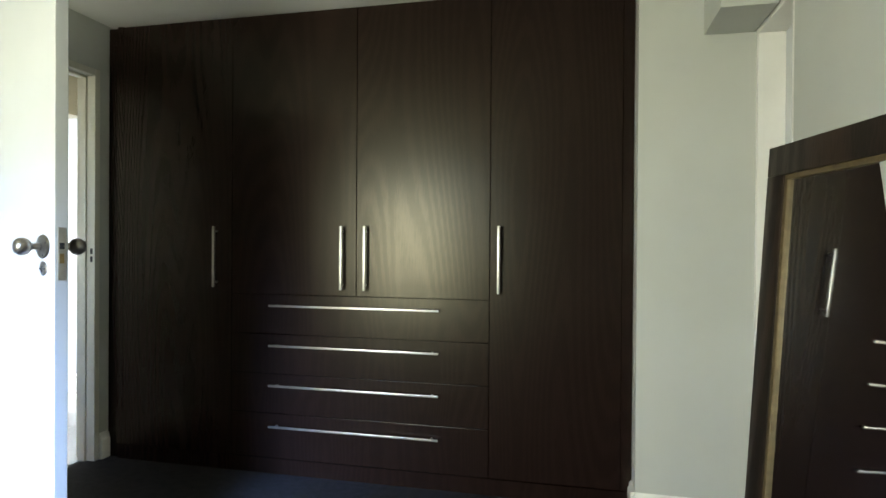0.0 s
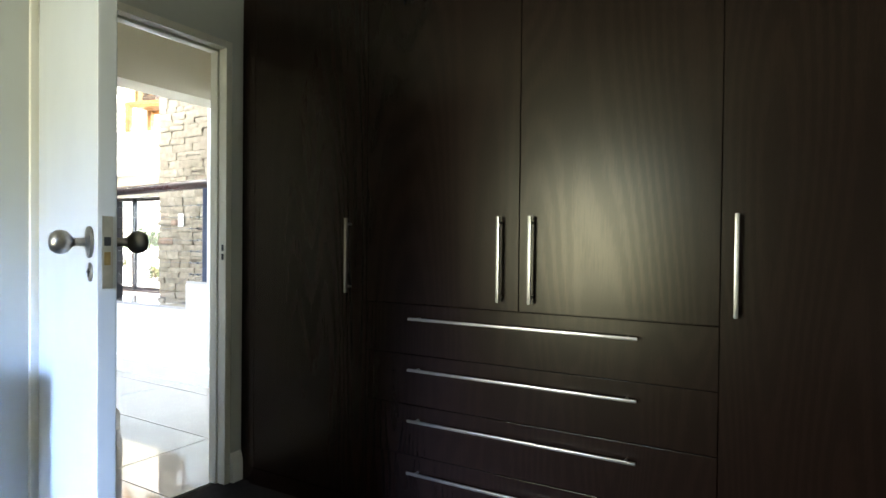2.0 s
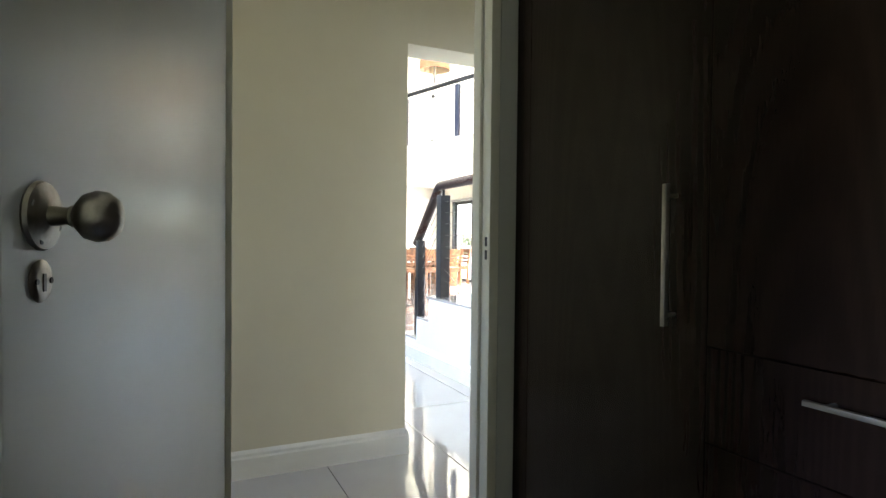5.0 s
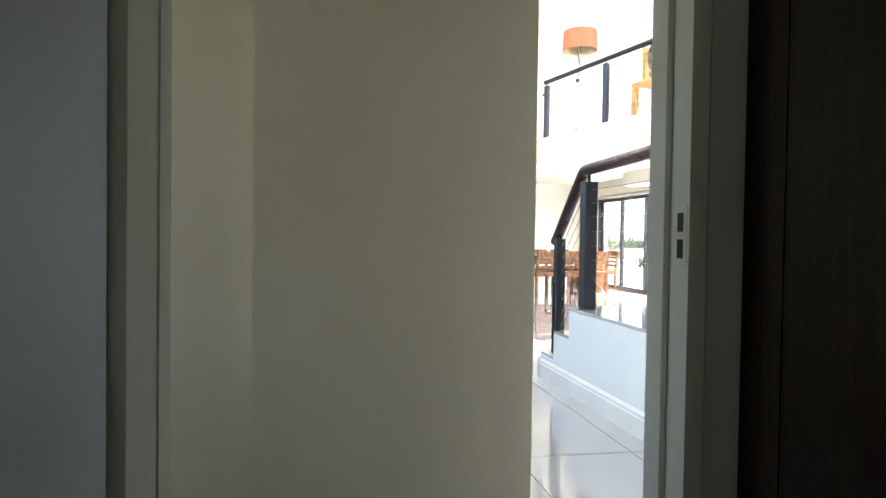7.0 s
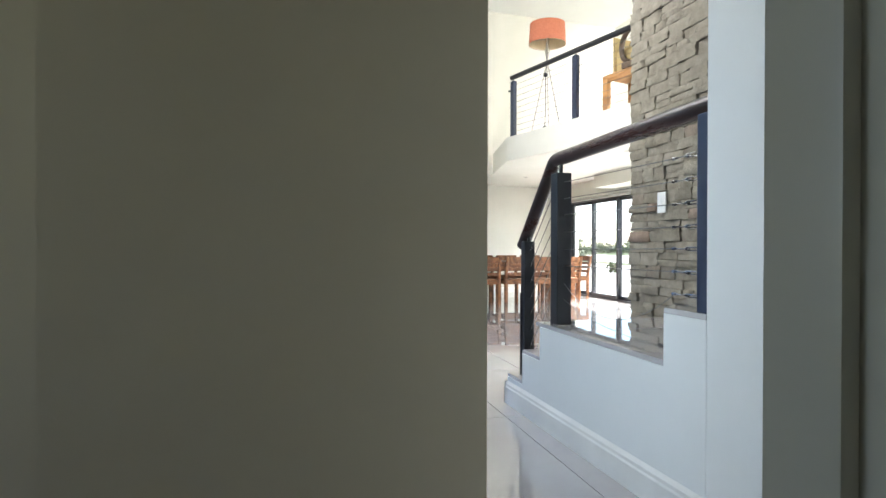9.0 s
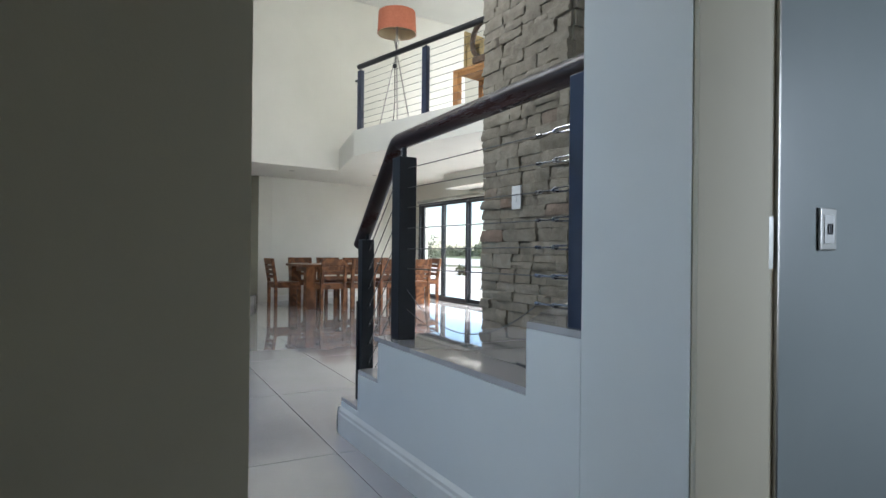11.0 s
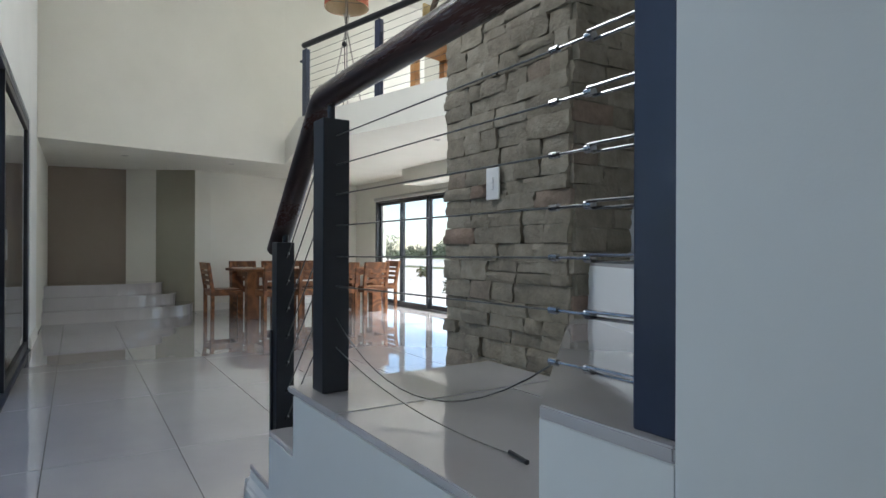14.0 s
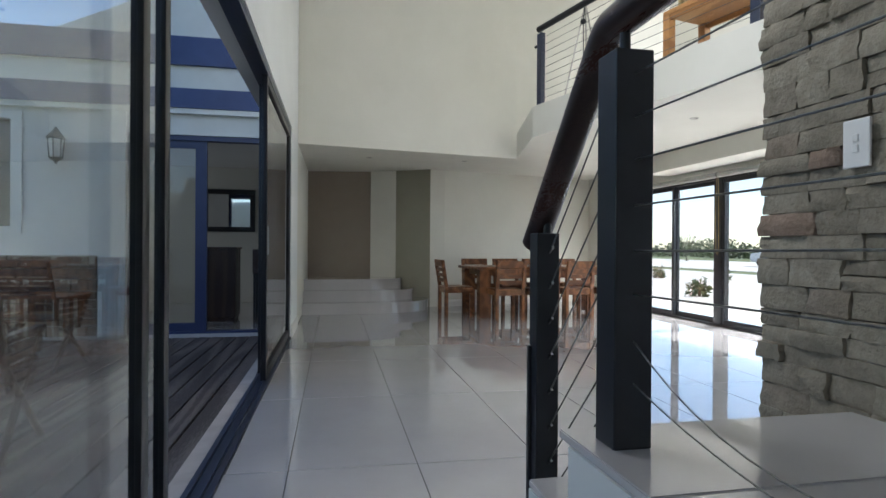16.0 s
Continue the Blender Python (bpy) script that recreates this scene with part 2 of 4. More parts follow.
M_CHROME = surface("chromed_turnbuckle", (0.34, 0.34, 0.34), (0.46, 0.46, 0.46), 0.2, 1.0, 40, 200, 0.03)
M_PAVE = surface("pale_gravel_paving", (0.55, 0.51, 0.45), (0.66, 0.62, 0.56), 0.9, 0, 1.2, 60, 0.4)
M_GRASS = surface("dry_lawn", (0.085, 0.115, 0.035), (0.16, 0.18, 0.07), 0.95, 0, 0.35, 25, 0.5)
M_LEAF = surface("green_leaf", (0.06, 0.09, 0.03), (0.12, 0.15, 0.06), 0.6, 0, 4, 60, 0.2)
M_BARK = surface("grey_bark", (0.10, 0.08, 0.06), (0.18, 0.15, 0.11), 0.9, 0, 10, 60, 0.6)
M_CARPAINT = surface("silver_car_paint", (0.52, 0.54, 0.57), (0.56, 0.58, 0.61), 0.25, 0.3, 2, 300, 0.01, coat=0.6)
M_RUBBER = surface("black_rubber", (0.015, 0.015, 0.015), (0.03, 0.03, 0.03), 0.8, 0, 20)
M_CARGLASS = surface("dark_car_glass", (0.012, 0.014, 0.016), (0.02, 0.022, 0.025), 0.08, 0, 4, 50, 0.0)


# ---- mesh helpers ----
def add_box(bm, x0, x1, y0, y1, z0, z1, bev=0.0):
    r = bmesh.ops.create_cube(bm, size=1.0)
    for v in r["verts"]:
        v.co = Vector(((x0 + x1) / 2 + v.co.x * (x1 - x0), (y0 + y1) / 2 + v.co.y * (y1 - y0), (z0 + z1) / 2 + v.co.z * (z1 - z0)))
    if bev > 0:
        ed = list({e for v in r["verts"] for e in v.link_edges})
        bmesh.ops.bevel(bm, geom=ed, offset=bev, segments=2, affect="EDGES", profile=0.6)


def add_prism(bm, pts, z0, z1):
    lo = [bm.verts.new((x, y, z0)) for x, y in pts]
    hi = [bm.verts.new((x, y, z1)) for x, y in pts]
    n = len(pts)
    for i in range(n):
        bm.faces.new((lo[i], lo[(i + 1) % n], hi[(i + 1) % n], hi[i]))
    bm.faces.new(lo[::-1])
    bm.faces.new(hi)


def add_profile(bm, pts, y0, y1):
    """An x-z outline pushed along y."""
    a = [bm.verts.new((x, y0, z)) for x, z in pts]
    c = [bm.verts.new((x, y1, z)) for x, z in pts]
    n = len(pts)
    for i in range(n):
        bm.faces.new((a[i], a[(i + 1) % n], c[(i + 1) % n], c[i]))
    bm.faces.new(a[::-1])
    bm.faces.new(c)


def add_rod(bm, p, q, r, r2=None, seg=12):
    p, q = Vector(p), Vector(q)
    d = q - p
    m = Matrix.Translation((p + q) / 2) @ d.to_track_quat("Z", "Y").to_matrix().to_4x4()
    bmesh.ops.create_cone(bm, cap_ends=True, segments=seg, radius1=r, radius2=r if r2 is None else r2, depth=d.length, matrix=m)


def add_lathe(bm, prof, axis_m, seg=24):
    """(radius, height) rings turned about the local z of axis_m."""
    rings = []
    for r, h in prof:
        rings.append([bm.verts.new(axis_m @ Vector((r * math.cos(2 * math.pi * i / seg), r * math.sin(2 * math.pi * i / seg), h))) for i in range(seg)])
    for a, c in zip(rings, rings[1:]):
        for i in range(seg):
            bm.faces.new((a[i], a[(i + 1) % seg], c[(i + 1) % seg], c[i]))
    bm.faces.new(rings[0][::-1])
    bm.faces.new(rings[-1])


def finish(name, bm, mat, parent=None, smooth=False):
    bmesh.ops.recalc_face_normals(bm, faces=bm.faces)
    me = bpy.data.meshes.new(name)
    bm.to_mesh(me)
    bm.free()
    me.materials.append(mat)
    if smooth:
        me.shade_smooth()
        me.set_sharp_from_angle(angle=radians(40))
    ob = new(name, me)
    if parent is not None:
        ob.parent = parent
    return ob


def box_part(name, parent, mat, *d, bev=0.0):
    bm = bmesh.new()
    for b in ([d] if not isinstance(d[0], (tuple, list)) else d):
        add_box(bm, *b, bev=bev)
    return finish(name, bm, mat, parent)


def structure(name, mat, label, *boxes, bev=0.0):
    return tagged(box_part(name, None, mat, *boxes, bev=bev), label, kind="structure")


def base(name, label, category, at=(0, 0, 0), group=""):
    e = new(name)
    e.empty_display_size = 0.1
    e.location = at
    return tagged(e, label, category, group)


def tube(name, pts, r, mat, parent=None, cyclic=False, res=4):
    cu = bpy.data.curves.new(name, "CURVE")
    cu.dimensions, cu.bevel_depth, cu.bevel_resolution, cu.use_fill_caps = "3D", r, res, True
    sp = cu.splines.new("POLY")
    sp.points.add(len(pts) - 1)
    for p, c in zip(sp.points, pts):
        p.co = (*c, 1)
    sp.use_cyclic_u = cyclic
    cu.materials.append(mat)
    ob = new(name, cu)
    dg = bpy.context.evaluated_depsgraph_get()
    me = bpy.data.meshes.new_from_object(ob.evaluated_get(dg))
    bpy.data.objects.remove(ob)
    me.shade_smooth()
    ob = new(name, me)
    if parent is not None:
        ob.parent = parent
    return ob


# ---- bedroom shell ----
CZ = 2.33
structure("floor_bedroom", M_CARPET, "charcoal carpet of the bedroom", (-1.72, 1.7, -1.7, 3.35, -0.10, 0.0))
structure("wall_bedroom_north", M_BEDWALL, "grey green plaster wall behind the wardrobe", (-1.74, 1.06, 3.2, 3.35, 0, CZ))
structure("wall_bedroom_east", M_BEDWALL, "grey green plaster wall beside the mirror", (1.50, 1.70, -1.7, 2.03, 0, CZ), (1.50, 1.70, 2.03, 2.47, 2.02, CZ))
structure("wall_bedroom_nib", M_BEDWALL, "grey green wall nib beside the wardrobe", (1.06, 1.70, 2.47, 3.35, 0, CZ))
structure("beam_bedroom", M_BEDWALL, "grey green bulkhead over the side opening", (1.31, 1.497, 2.18, 2.467, 2.01, CZ - 0.002))
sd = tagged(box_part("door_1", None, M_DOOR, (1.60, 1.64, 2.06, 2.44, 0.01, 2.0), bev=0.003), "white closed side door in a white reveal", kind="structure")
sj = structure("door_frame_side", M_TRIM, "white reveal of the side door", (1.503, 1.697, 2.03, 2.06, 0, 2.02), (1.503, 1.697, 2.44, 2.468, 0, 2.02), (1.503, 1.697, 2.06, 2.44, 1.995, 2.018), (1.66, 1.697, 2.06, 2.44, 0, 1.995), bev=0.003)
box_part("strike_plate", sj, M_STEEL, (1.545, 1.57, 2.437, 2.441, 1.04, 1.15))
structure("wall_bedroom_south", M_BEDWALL, "grey green wall around the bedroom window", (-1.74, -1.6, -1.8, -1.66, 0, CZ), (-0.4, 1.7, -1.8, -1.66, 0, CZ), (-1.6, -0.4, -1.8, -1.66, 0, 0.4), (-1.6, -0.4, -1.8, -1.66, 2.05, CZ))
structure("ceiling_bedroom", M_CEIL, "white plaster ceiling of the bedroom", (-1.74, 1.7, -1.8, 3.35, CZ, CZ + 0.12))
# wall to the hall, with the doorway between y 1.75 and 2.55
structure("wall_bedroom_west", M_BEDWALL, "grey green wall with the bedroom doorway", (-1.74, -1.60, -1.8, 1.71, 0, CZ), (-1.74, -1.669, 2.58, 3.2, 0, CZ), (-1.74, -1.669, 1.71, 2.58, 2.07, CZ))
structure("wall_hall_east", M_HALLWALL, "cream hall wall around the bedroom doorway", (-1.80, -1.742, 0.0, 1.71, 0, 2.6), (-1.80, -1.742, 2.58, 4.2, 0, 2.6), (-1.80, -1.742, 1.71, 2.58, 2.07, 2.6))


def skirting(name, label, runs, h=0.15, mat=None):
    """White moulded skirting along runs of (x0, y0, x1, y1, nx, ny): the wall line and the side it stands on."""
    bm = bmesh.new()
    prof = [(0, 0), (0.018, 0), (0.018, h * 0.72), (0.013, h * 0.78), (0.012, h * 0.88), (0.005, h * 0.95), (0, h)]
    for x0, y0, x1, y1, nx, ny in runs:
        a = [bm.verts.new((x0 + nx * d, y0 + ny * d, z)) for d, z in prof]
        c = [bm.verts.new((x1 + nx * d, y1 + ny * d, z)) for d, z in prof]
        n = len(prof)
        for i in range(n):
            bm.faces.new((a[i], a[(i + 1) % n], c[(i + 1) % n], c[i]))
        bm.faces.new(a[::-1])
        bm.faces.new(c)
    return tagged(finish(name, bm, mat or M_TRIM), label, kind="structure")


skirting("baseboard_bedroom", "white moulded skirting in the bedroom", [(-1.669, 2.580, -1.669, 2.640, 1, 0), (1.042, 2.47, 1.50, 2.47, 0, -1), (1.06, 2.452, 1.06, 2.618, -1, 0), (-1.60, -1.6, -1.60, 1.68, 1, 0), (1.50, -1.6, 1.50, 2.0, -1, 0)], 0.14)

# door frame of the bedroom
bm = bmesh.new()
add_box(bm, -1.745, -1.605, 1.715, 1.765, 0, 2.075, 0.003)
add_box(bm, -1.745, -1.667, 2.545, 2.578, 0, 2.075, 0.003)
add_box(bm, -1.745, -1.667, 1.775, 2.545, 2.04, 2.075, 0.003)
add_box(bm, -1.762, -1.716, 2.533, 2.545, 0, 2.04, 0.002)
add_box(bm, -1.762, -1.716, 1.775, 2.545, 2.028, 2.04, 0.002)
add_box(bm, -1.606, -1.588, 1.680, 1.740, 0, 2.11, 0.005)
add_box(bm, -1.812, -1.746, 1.710, 1.768, 0, 2.11, 0.005)
add_box(bm, -1.812, -1.763, 2.576, 2.618, 0, 2.11, 0.005)
add_box(bm, -1.812, -1.763, 1.780, 2.576, 2.05, 2.11, 0.005)
frame_b = tagged(finish("door_frame", bm, M_FRAMEPAINT, smooth=True), "cream painted steel door frame of the bedroom", kind="structure")
box_part("strike_plate", frame_b, M_FRAMEPAINT, (-1.702, -1.6715, 2.5435, 2.5465, 1.045, 1.142), bev=0.001)
# black blocks on the plate stand in for the shaded strike holes
box_part("strike_hole_shade", frame_b, M_BLACK, (-1.694, -1.679, 2.5428, 2.5440, 1.098, 1.128), (-1.694, -1.679, 2.5428, 2.5440, 1.056, 1.086))


# bedroom door, standing open into the room
def make_door():
    d = base("bedroom_door", "white flush bedroom door standing open with pewter knobs", "door", (-1.60, 1.752, 0))
    w, t = 0.910, 0.040
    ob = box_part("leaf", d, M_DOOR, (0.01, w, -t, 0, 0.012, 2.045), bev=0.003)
    zk = 1.145
    for side, yy in ((1, 0.0), (-1, -t)):
        bm = bmesh.new()
        m = Matrix.Translation((w - 0.068, yy, zk)) @ (Matrix.Rotation(radians(-90 * side), 4, "X"))
        add_lathe(bm, [(0.036, 0), (0.038, 0.003), (0.036, 0.007), (0.020, 0.010), (0.011, 0.013), (0.0095, 0.030), (0.012, 0.034), (0.0105, 0.036), (0.016, 0.040), (0.0245, 0.048), (0.0280, 0.059), (0.0265, 0.070), (0.019, 0.080), (0.008, 0.084)], m)
        finish("knob", bm, M_PEWTER, d, True)
        bm = bmesh.new()
        m = Matrix.Translation((w - 0.068, yy, zk - 0.070)) @ (Matrix.Rotation(radians(-90 * side), 4, "X"))
        add_lathe(bm, [(0.022, 0), (0.0235, 0.002), (0.021, 0.004), (0.014, 0.005)], m)
        finish("keyhole_plate", bm, M_PEWTER, d, True)
        # a raised black block paints the dark inside of the keyhole
        bm = bmesh.new()
        ys = sorted((yy + side * 0.0046, yy + side * 0.0062))
        add_box(bm, w - 0.0710, w - 0.0655, *ys, zk - 0.081, zk - 0.062)
        finish("keyhole_shade", bm, M_BLACK, d)
        bm = bmesh.new()
        for ax, az in ((0.026, 0.012), (-0.026, -0.012), (0.010, -0.027)):
            add_rod(bm, (w - 0.068 + ax, yy + side * 0.004, zk + az), (w - 0.068 + ax, yy + side * 0.0084, zk + az), 0.0038, seg=8)
        for ax in (-0.014, 0.014):
            add_rod(bm, (w - 0.068 + ax, yy + side * 0.003, zk - 0.070), (w - 0.068 + ax, yy + side * 0.0062, zk - 0.070), 0.0032, seg=8)
        finish("screws", bm, M_BLACK, d)
    box_part("lock_plate", d, M_STEEL, (w - 0.001, w + 0.0025, -0.031, -0.009, zk - 0.105, zk + 0.06), bev=0.001)
    # shade inside the latch slot, drawn as a thin black block
    box_part("latch_slot_shade", d, M_BLACK, (w + 0.0022, w + 0.0034, -0.027, -0.013, zk - 0.008, zk + 0.012))
    box_part("latch_bolt", d, M_BRASS, (w + 0.0022, w + 0.0040, -0.027, -0.014, zk - 0.052, zk - 0.022))
    for z in (0.25, 1.92):
        bm = bmesh.new()
        add_rod(bm, (0.003, -t - 0.005, z - 0.05), (0.003, -t - 0.005, z + 0.05), 0.007)
        add_box(bm, 0.004, 0.04, -t - 0.002, -t + 0.001, z - 0.05, z + 0.05)
        finish("hinge", bm, M_STEEL, d, True)
    d.rotation_euler = (0, 0, radians(-18.9))


make_door()


# wardrobe
def make_wardrobe():
    w = base("wardrobe", "dark wenge built-in wardrobe with four drawers and steel bar handles", "wardrobe", (-1.595, 2.62, 0))
    W, top = 2.652, 2.315
    x12, x23, x34 = 0.690, 1.365, 2.020
    g = 0.003
    dz = 0.905
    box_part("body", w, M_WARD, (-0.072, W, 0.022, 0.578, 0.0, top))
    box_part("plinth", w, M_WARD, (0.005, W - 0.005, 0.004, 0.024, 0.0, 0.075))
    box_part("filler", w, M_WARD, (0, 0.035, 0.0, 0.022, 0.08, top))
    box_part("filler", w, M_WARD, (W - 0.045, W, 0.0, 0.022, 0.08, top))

    def handle(p, a, c, axis):
        bm = bmesh.new()
        if axis == "z":
            add_box(bm, a - 0.006, a + 0.006, -0.038, -0.026, c - 0.155, c + 0.155, 0.002)
            for dzz in (-0.13, 0.13):
                add_rod(bm, (a, -0.030, c + dzz), (a, 0.002, c + dzz), 0.0045)
        else:
            add_box(bm, a - 0.435, a + 0.435, -0.036, -0.026, c - 0.005, c + 0.005, 0.002)
            for dx in (-0.40, 0.40):
                add_rod(bm, (a + dx, -0.030, c), (a + dx, 0.002, c), 0.0045)
        finish("handle", bm, M_STEEL, p, True)

    for x0, x1, z0, hx in ((0.036, x12, 0.08, x12 - 0.085), (x12, x23, dz, x23 - 0.068), (x23, x34, dz, x23 + 0.052), (x34, W - 0.046, 0.08, x34 + 0.045)):
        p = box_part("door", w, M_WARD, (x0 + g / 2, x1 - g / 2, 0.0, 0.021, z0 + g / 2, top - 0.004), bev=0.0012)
        handle(p, hx, 1.092, "z")
    zs = [0.08, 0.305, 0.505, 0.705, dz]
    for z0, z1 in zip(zs, zs[1:]):
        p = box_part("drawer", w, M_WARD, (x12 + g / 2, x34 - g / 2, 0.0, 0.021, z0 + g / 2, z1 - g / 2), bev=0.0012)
        handle(p, 1.35, z1 - 0.055 if z0 > 0.1 else 0.245, "x")


make_wardrobe()


# leaning mirror with a wide dark frame
def make_mirror():
    m = base("leaning_mirror", "large mirror in a wide dark wood frame leaning on the wall", "mirror")
    W, H, f = 0.88, 1.461, 0.09
    bm = bmesh.new()
    for d in ((0, W, 0, 0.035, 0, f), (0, W, 0, 0.035, H - f, H), (0, f, 0, 0.035, f, H - f), (W - f, W, 0, 0.035, f, H - f)):
        add_box(bm, *d, bev=0.004)
    finish("frame", bm, M_MIRFRAME, m, True)
    bm = bmesh.new()
    i = f
    for d in ((i, W - i, 0.004, 0.024, i, i + 0.016), (i, W - i, 0.004, 0.024, H - i - 0.016, H - i), (i, i + 0.016, 0.004, 0.024, i, H - i), (W - i - 0.016, W - i, 0.004, 0.024, i, H - i)):
        add_box(bm, *d, bev=0.003)
    tagged(finish("slip", bm, M_GILT, m, True), "thin worn gold inner slip")
    box_part("mirror_glass", m, M_MIRROR, (i + 0.014, W - i - 0.014, 0.014, 0.020, i + 0.014, H - i - 0.014))
    m.matrix_world = pose(1.308, 1.892, 0.004, 0, 0, -77.8) @ pose(0, 0, 0, -3.5, 0, 0)


make_mirror()


# small dark desk behind the door
def make_desk():
    d = base("side_desk", "dark mahogany side desk standing against the wall", "desk", (-1.585, 0.62, 0.055))
    box_part("top", d, M_DESK, (0.0, 0.28, 0.0, 0.78, 0.70, 0.735), bev=0.006)
    box_part("apron", d, M_DESK, (0.02, 0.26, 0.02, 0.76, 0.60, 0.70))
    for x in (0.02, 0.21):
        for y in (0.02, 0.71):
            box_part("leg", d, M_DESK, (x, x + 0.05, y, y + 0.05, -0.055, 0.60), bev=0.004)


make_desk()

# ---- hall and stair walls ----
XH = -2.89
structure("wall_hall_west", M_HALLWALL, "cream hall wall ending at the living room opening", (XH - 0.22, XH, 1.78, 2.765, 0, 2.6), (XH - 0.22, XH - 0.14, 0.0, 1.78, 0, 2.6))
structure("wall_hall_header", M_HALLWALL, "cream header over the hall opening", (XH - 0.22, XH, 2.765, 3.742, 2.12, 2.6))
# unseen end wall; its opening is invented to hold the hall fill lamp
structure("wall_hall_south", M_HALLWALL, "cream unseen hall end wall with an added opening for the fill lamp", (-3.11, -2.85, -0.1, 0.0, 0, 2.6), (-2.0, -1.74, -0.1, 0.0, 0, 2.6), (-2.85, -2.0, -0.1, 0.0, 0, 0.8), (-2.85, -2.0, -0.1, 0.0, 2.1, 2.6))
structure("ceiling_hall", M_CEIL, "white plaster ceiling of the hall", (-3.11, -1.74, -0.1, 4.05, 2.6, 2.7))
structure("wall_hall_north", M_HALLWALL, "cream wall around the second bedroom doorway", (-2.94, -2.06, 3.742, 4.05, 2.07, 2.6), (-2.06, -1.742, 3.742, 4.05, 0, 2.6))
skirting("baseboard_hall", "white moulded skirting along the hall walls", [(XH, 1.78, XH, 2.765, 1, 0), (XH - 0.14, 0.0, XH - 0.14, 1.78, 1, 0), (XH - 0.22, 2.765, XH + 0.018, 2.765, 0, 1), (-1.812, 0.0, -1.812, 1.67, -1, 0)], 0.13)
# wall between stairs and second bedroom
structure("wall_stair_end", M_WHITEWALL, "white full-height end wall beside the stairs", (-3.30, -2.945, 3.742, 4.05, 0, 5.5))
structure("wall_stair_east", M_WHITEWALL, "white wall beside the stair flight", (-3.30, -3.06, 4.05, 9.0, 0, 5.5))
structure("wall_second_bedroom_west", M_BLUEWALL, "grey blue painted wall of the second bedroom", (-3.058, -3.03, 4.05, 7.0, 0, 2.6))
structure("wall_second_bedroom", M_BLUEWALL, "grey blue walls closing the second bedroom", (-3.03, 0.6, 6.9, 7.0, 0, 2.6), (0.6, 0.7, 4.05, 7.0, 0, 2.6), (-2.06, 0.6, 4.05, 4.15, 0, 2.6))
structure("floor_second_bedroom", M_CARPET, "dark carpet of the second bedroom", (-3.03, 0.6, 4.05, 7.0, -0.1, 0.0))
structure("ceiling_second_bedroom", M_CEIL, "white ceiling of the second bedroom", (-3.06, 0.7, 4.05, 7.0, 2.6, 2.7))
bm = bmesh.new()
add_box(bm, -2.948, -2.930, 3.746, 4.012, 0, 2.07, 0.003)
add_box(bm, -2.952, -2.944, 4.012, 4.052, 0, 2.07)
add_box(bm, -2.10, -2.06, 3.90, 4.06, 0, 2.07, 0.004)
fr2 = tagged(finish("door_frame_second", bm, M_HALLWALL, smooth=True), "cream painted steel door frame of the second bedroom", kind="structure")
box_part("strike_plate", fr2, M_GREYPLASTIC, (-2.9440, -2.9410, 4.016, 4.046, 1.00, 1.13))
box_part("frame_edge", fr2, M_STEEL, (-2.9500, -2.9340, 4.053, 4.061, 0.0, 2.06))


def switch_plate(name, label, at, rot, w=0.075, h=0.118, mat=M_PLASTIC, rockers=2):
    s = base(name, label, "light switch", at)
    box_part("plate", s, mat, (-w / 2, w / 2, -0.010, 0, -h / 2, h / 2), bev=0.004)
    for i in range(rockers):
        z = (i - (rockers - 1) / 2) * 0.03
        box_part("rocker", s, M_PLASTIC, (-0.009, 0.009, -0.014, -0.009, z - 0.011, z + 0.011), bev=0.002)
    s.rotation_euler = (0, 0, radians(rot))
    return s


sw = switch_plate("wall_switch", "metal-framed dimmer switch on the grey blue wall", (-3.029, 4.445, 1.111), 90, 0.085, 0.125, M_GREYPLASTIC, 1)
box_part("insert", sw, M_PLASTIC, (-0.026, 0.026, -0.0125, -0.0095, -0.042, 0.042), bev=0.002)
box_part("dial", sw, M_BLACK, (-0.011, 0.011, -0.0150, -0.0122, -0.016, 0.016), bev=0.004)
so = switch_plate("wall_socket", "white socket plate low on the grey blue wall", (-3.029, 5.12, 0.44), 90, 0.10, 0.12, M_PLASTIC, 2)

# ---- living room shell ----
structure("floor_slab", M_GROUT, "dark grouted bed under the floor tiles", (-15.2, -3.0, 2.66, 9.0, -0.12, -0.008), (-3.0, -1.745, 0.0, 4.05, -0.12, -0.008))


def far_wall(name, mat, label, a, c, h=2.42, t=0.12):
    dx, dy = c[0] - a[0], c[1] - a[1]
    L = math.hypot(dx, dy)
    bm = bmesh.new()
    add_box(bm, 0, L, 0, t, 0, h)
    ob = finish(name, bm, mat)
    ob.matrix_world = pose(a[0], a[1], 0, 0, 0, math.degrees(math.atan2(dy, dx)))
    return tagged(ob, label, kind="structure")


far_wall("wall_far_niche", M_TAUPE, "taupe wall behind the curved steps", (-14.55, 2.8), (-14.32, 4.07), t=0.12)
far_wall("wall_far_pier", M_LIVWALL, "off-white pier beside the curved steps", (-14.26, 4.06), (-14.08, 4.50), t=0.25)
far_wall("wall_far_sage", M_SAGE, "sage angled wall beside the curved steps", (-14.08, 4.50), (-13.70, 5.06), t=0.12)
far_wall("wall_far_return", M_LIVWALL, "off-white wall edge beside the dining area", (-13.70, 5.06), (-13.72, 5.32), t=0.12)
far_wall("wall_far_dining", M_LIVWALL, "off-white wall behind the dining table", (-13.72, 5.32), (-14.62, 8.85), t=0.12)
LOW = 2.42
bm = bmesh.new()
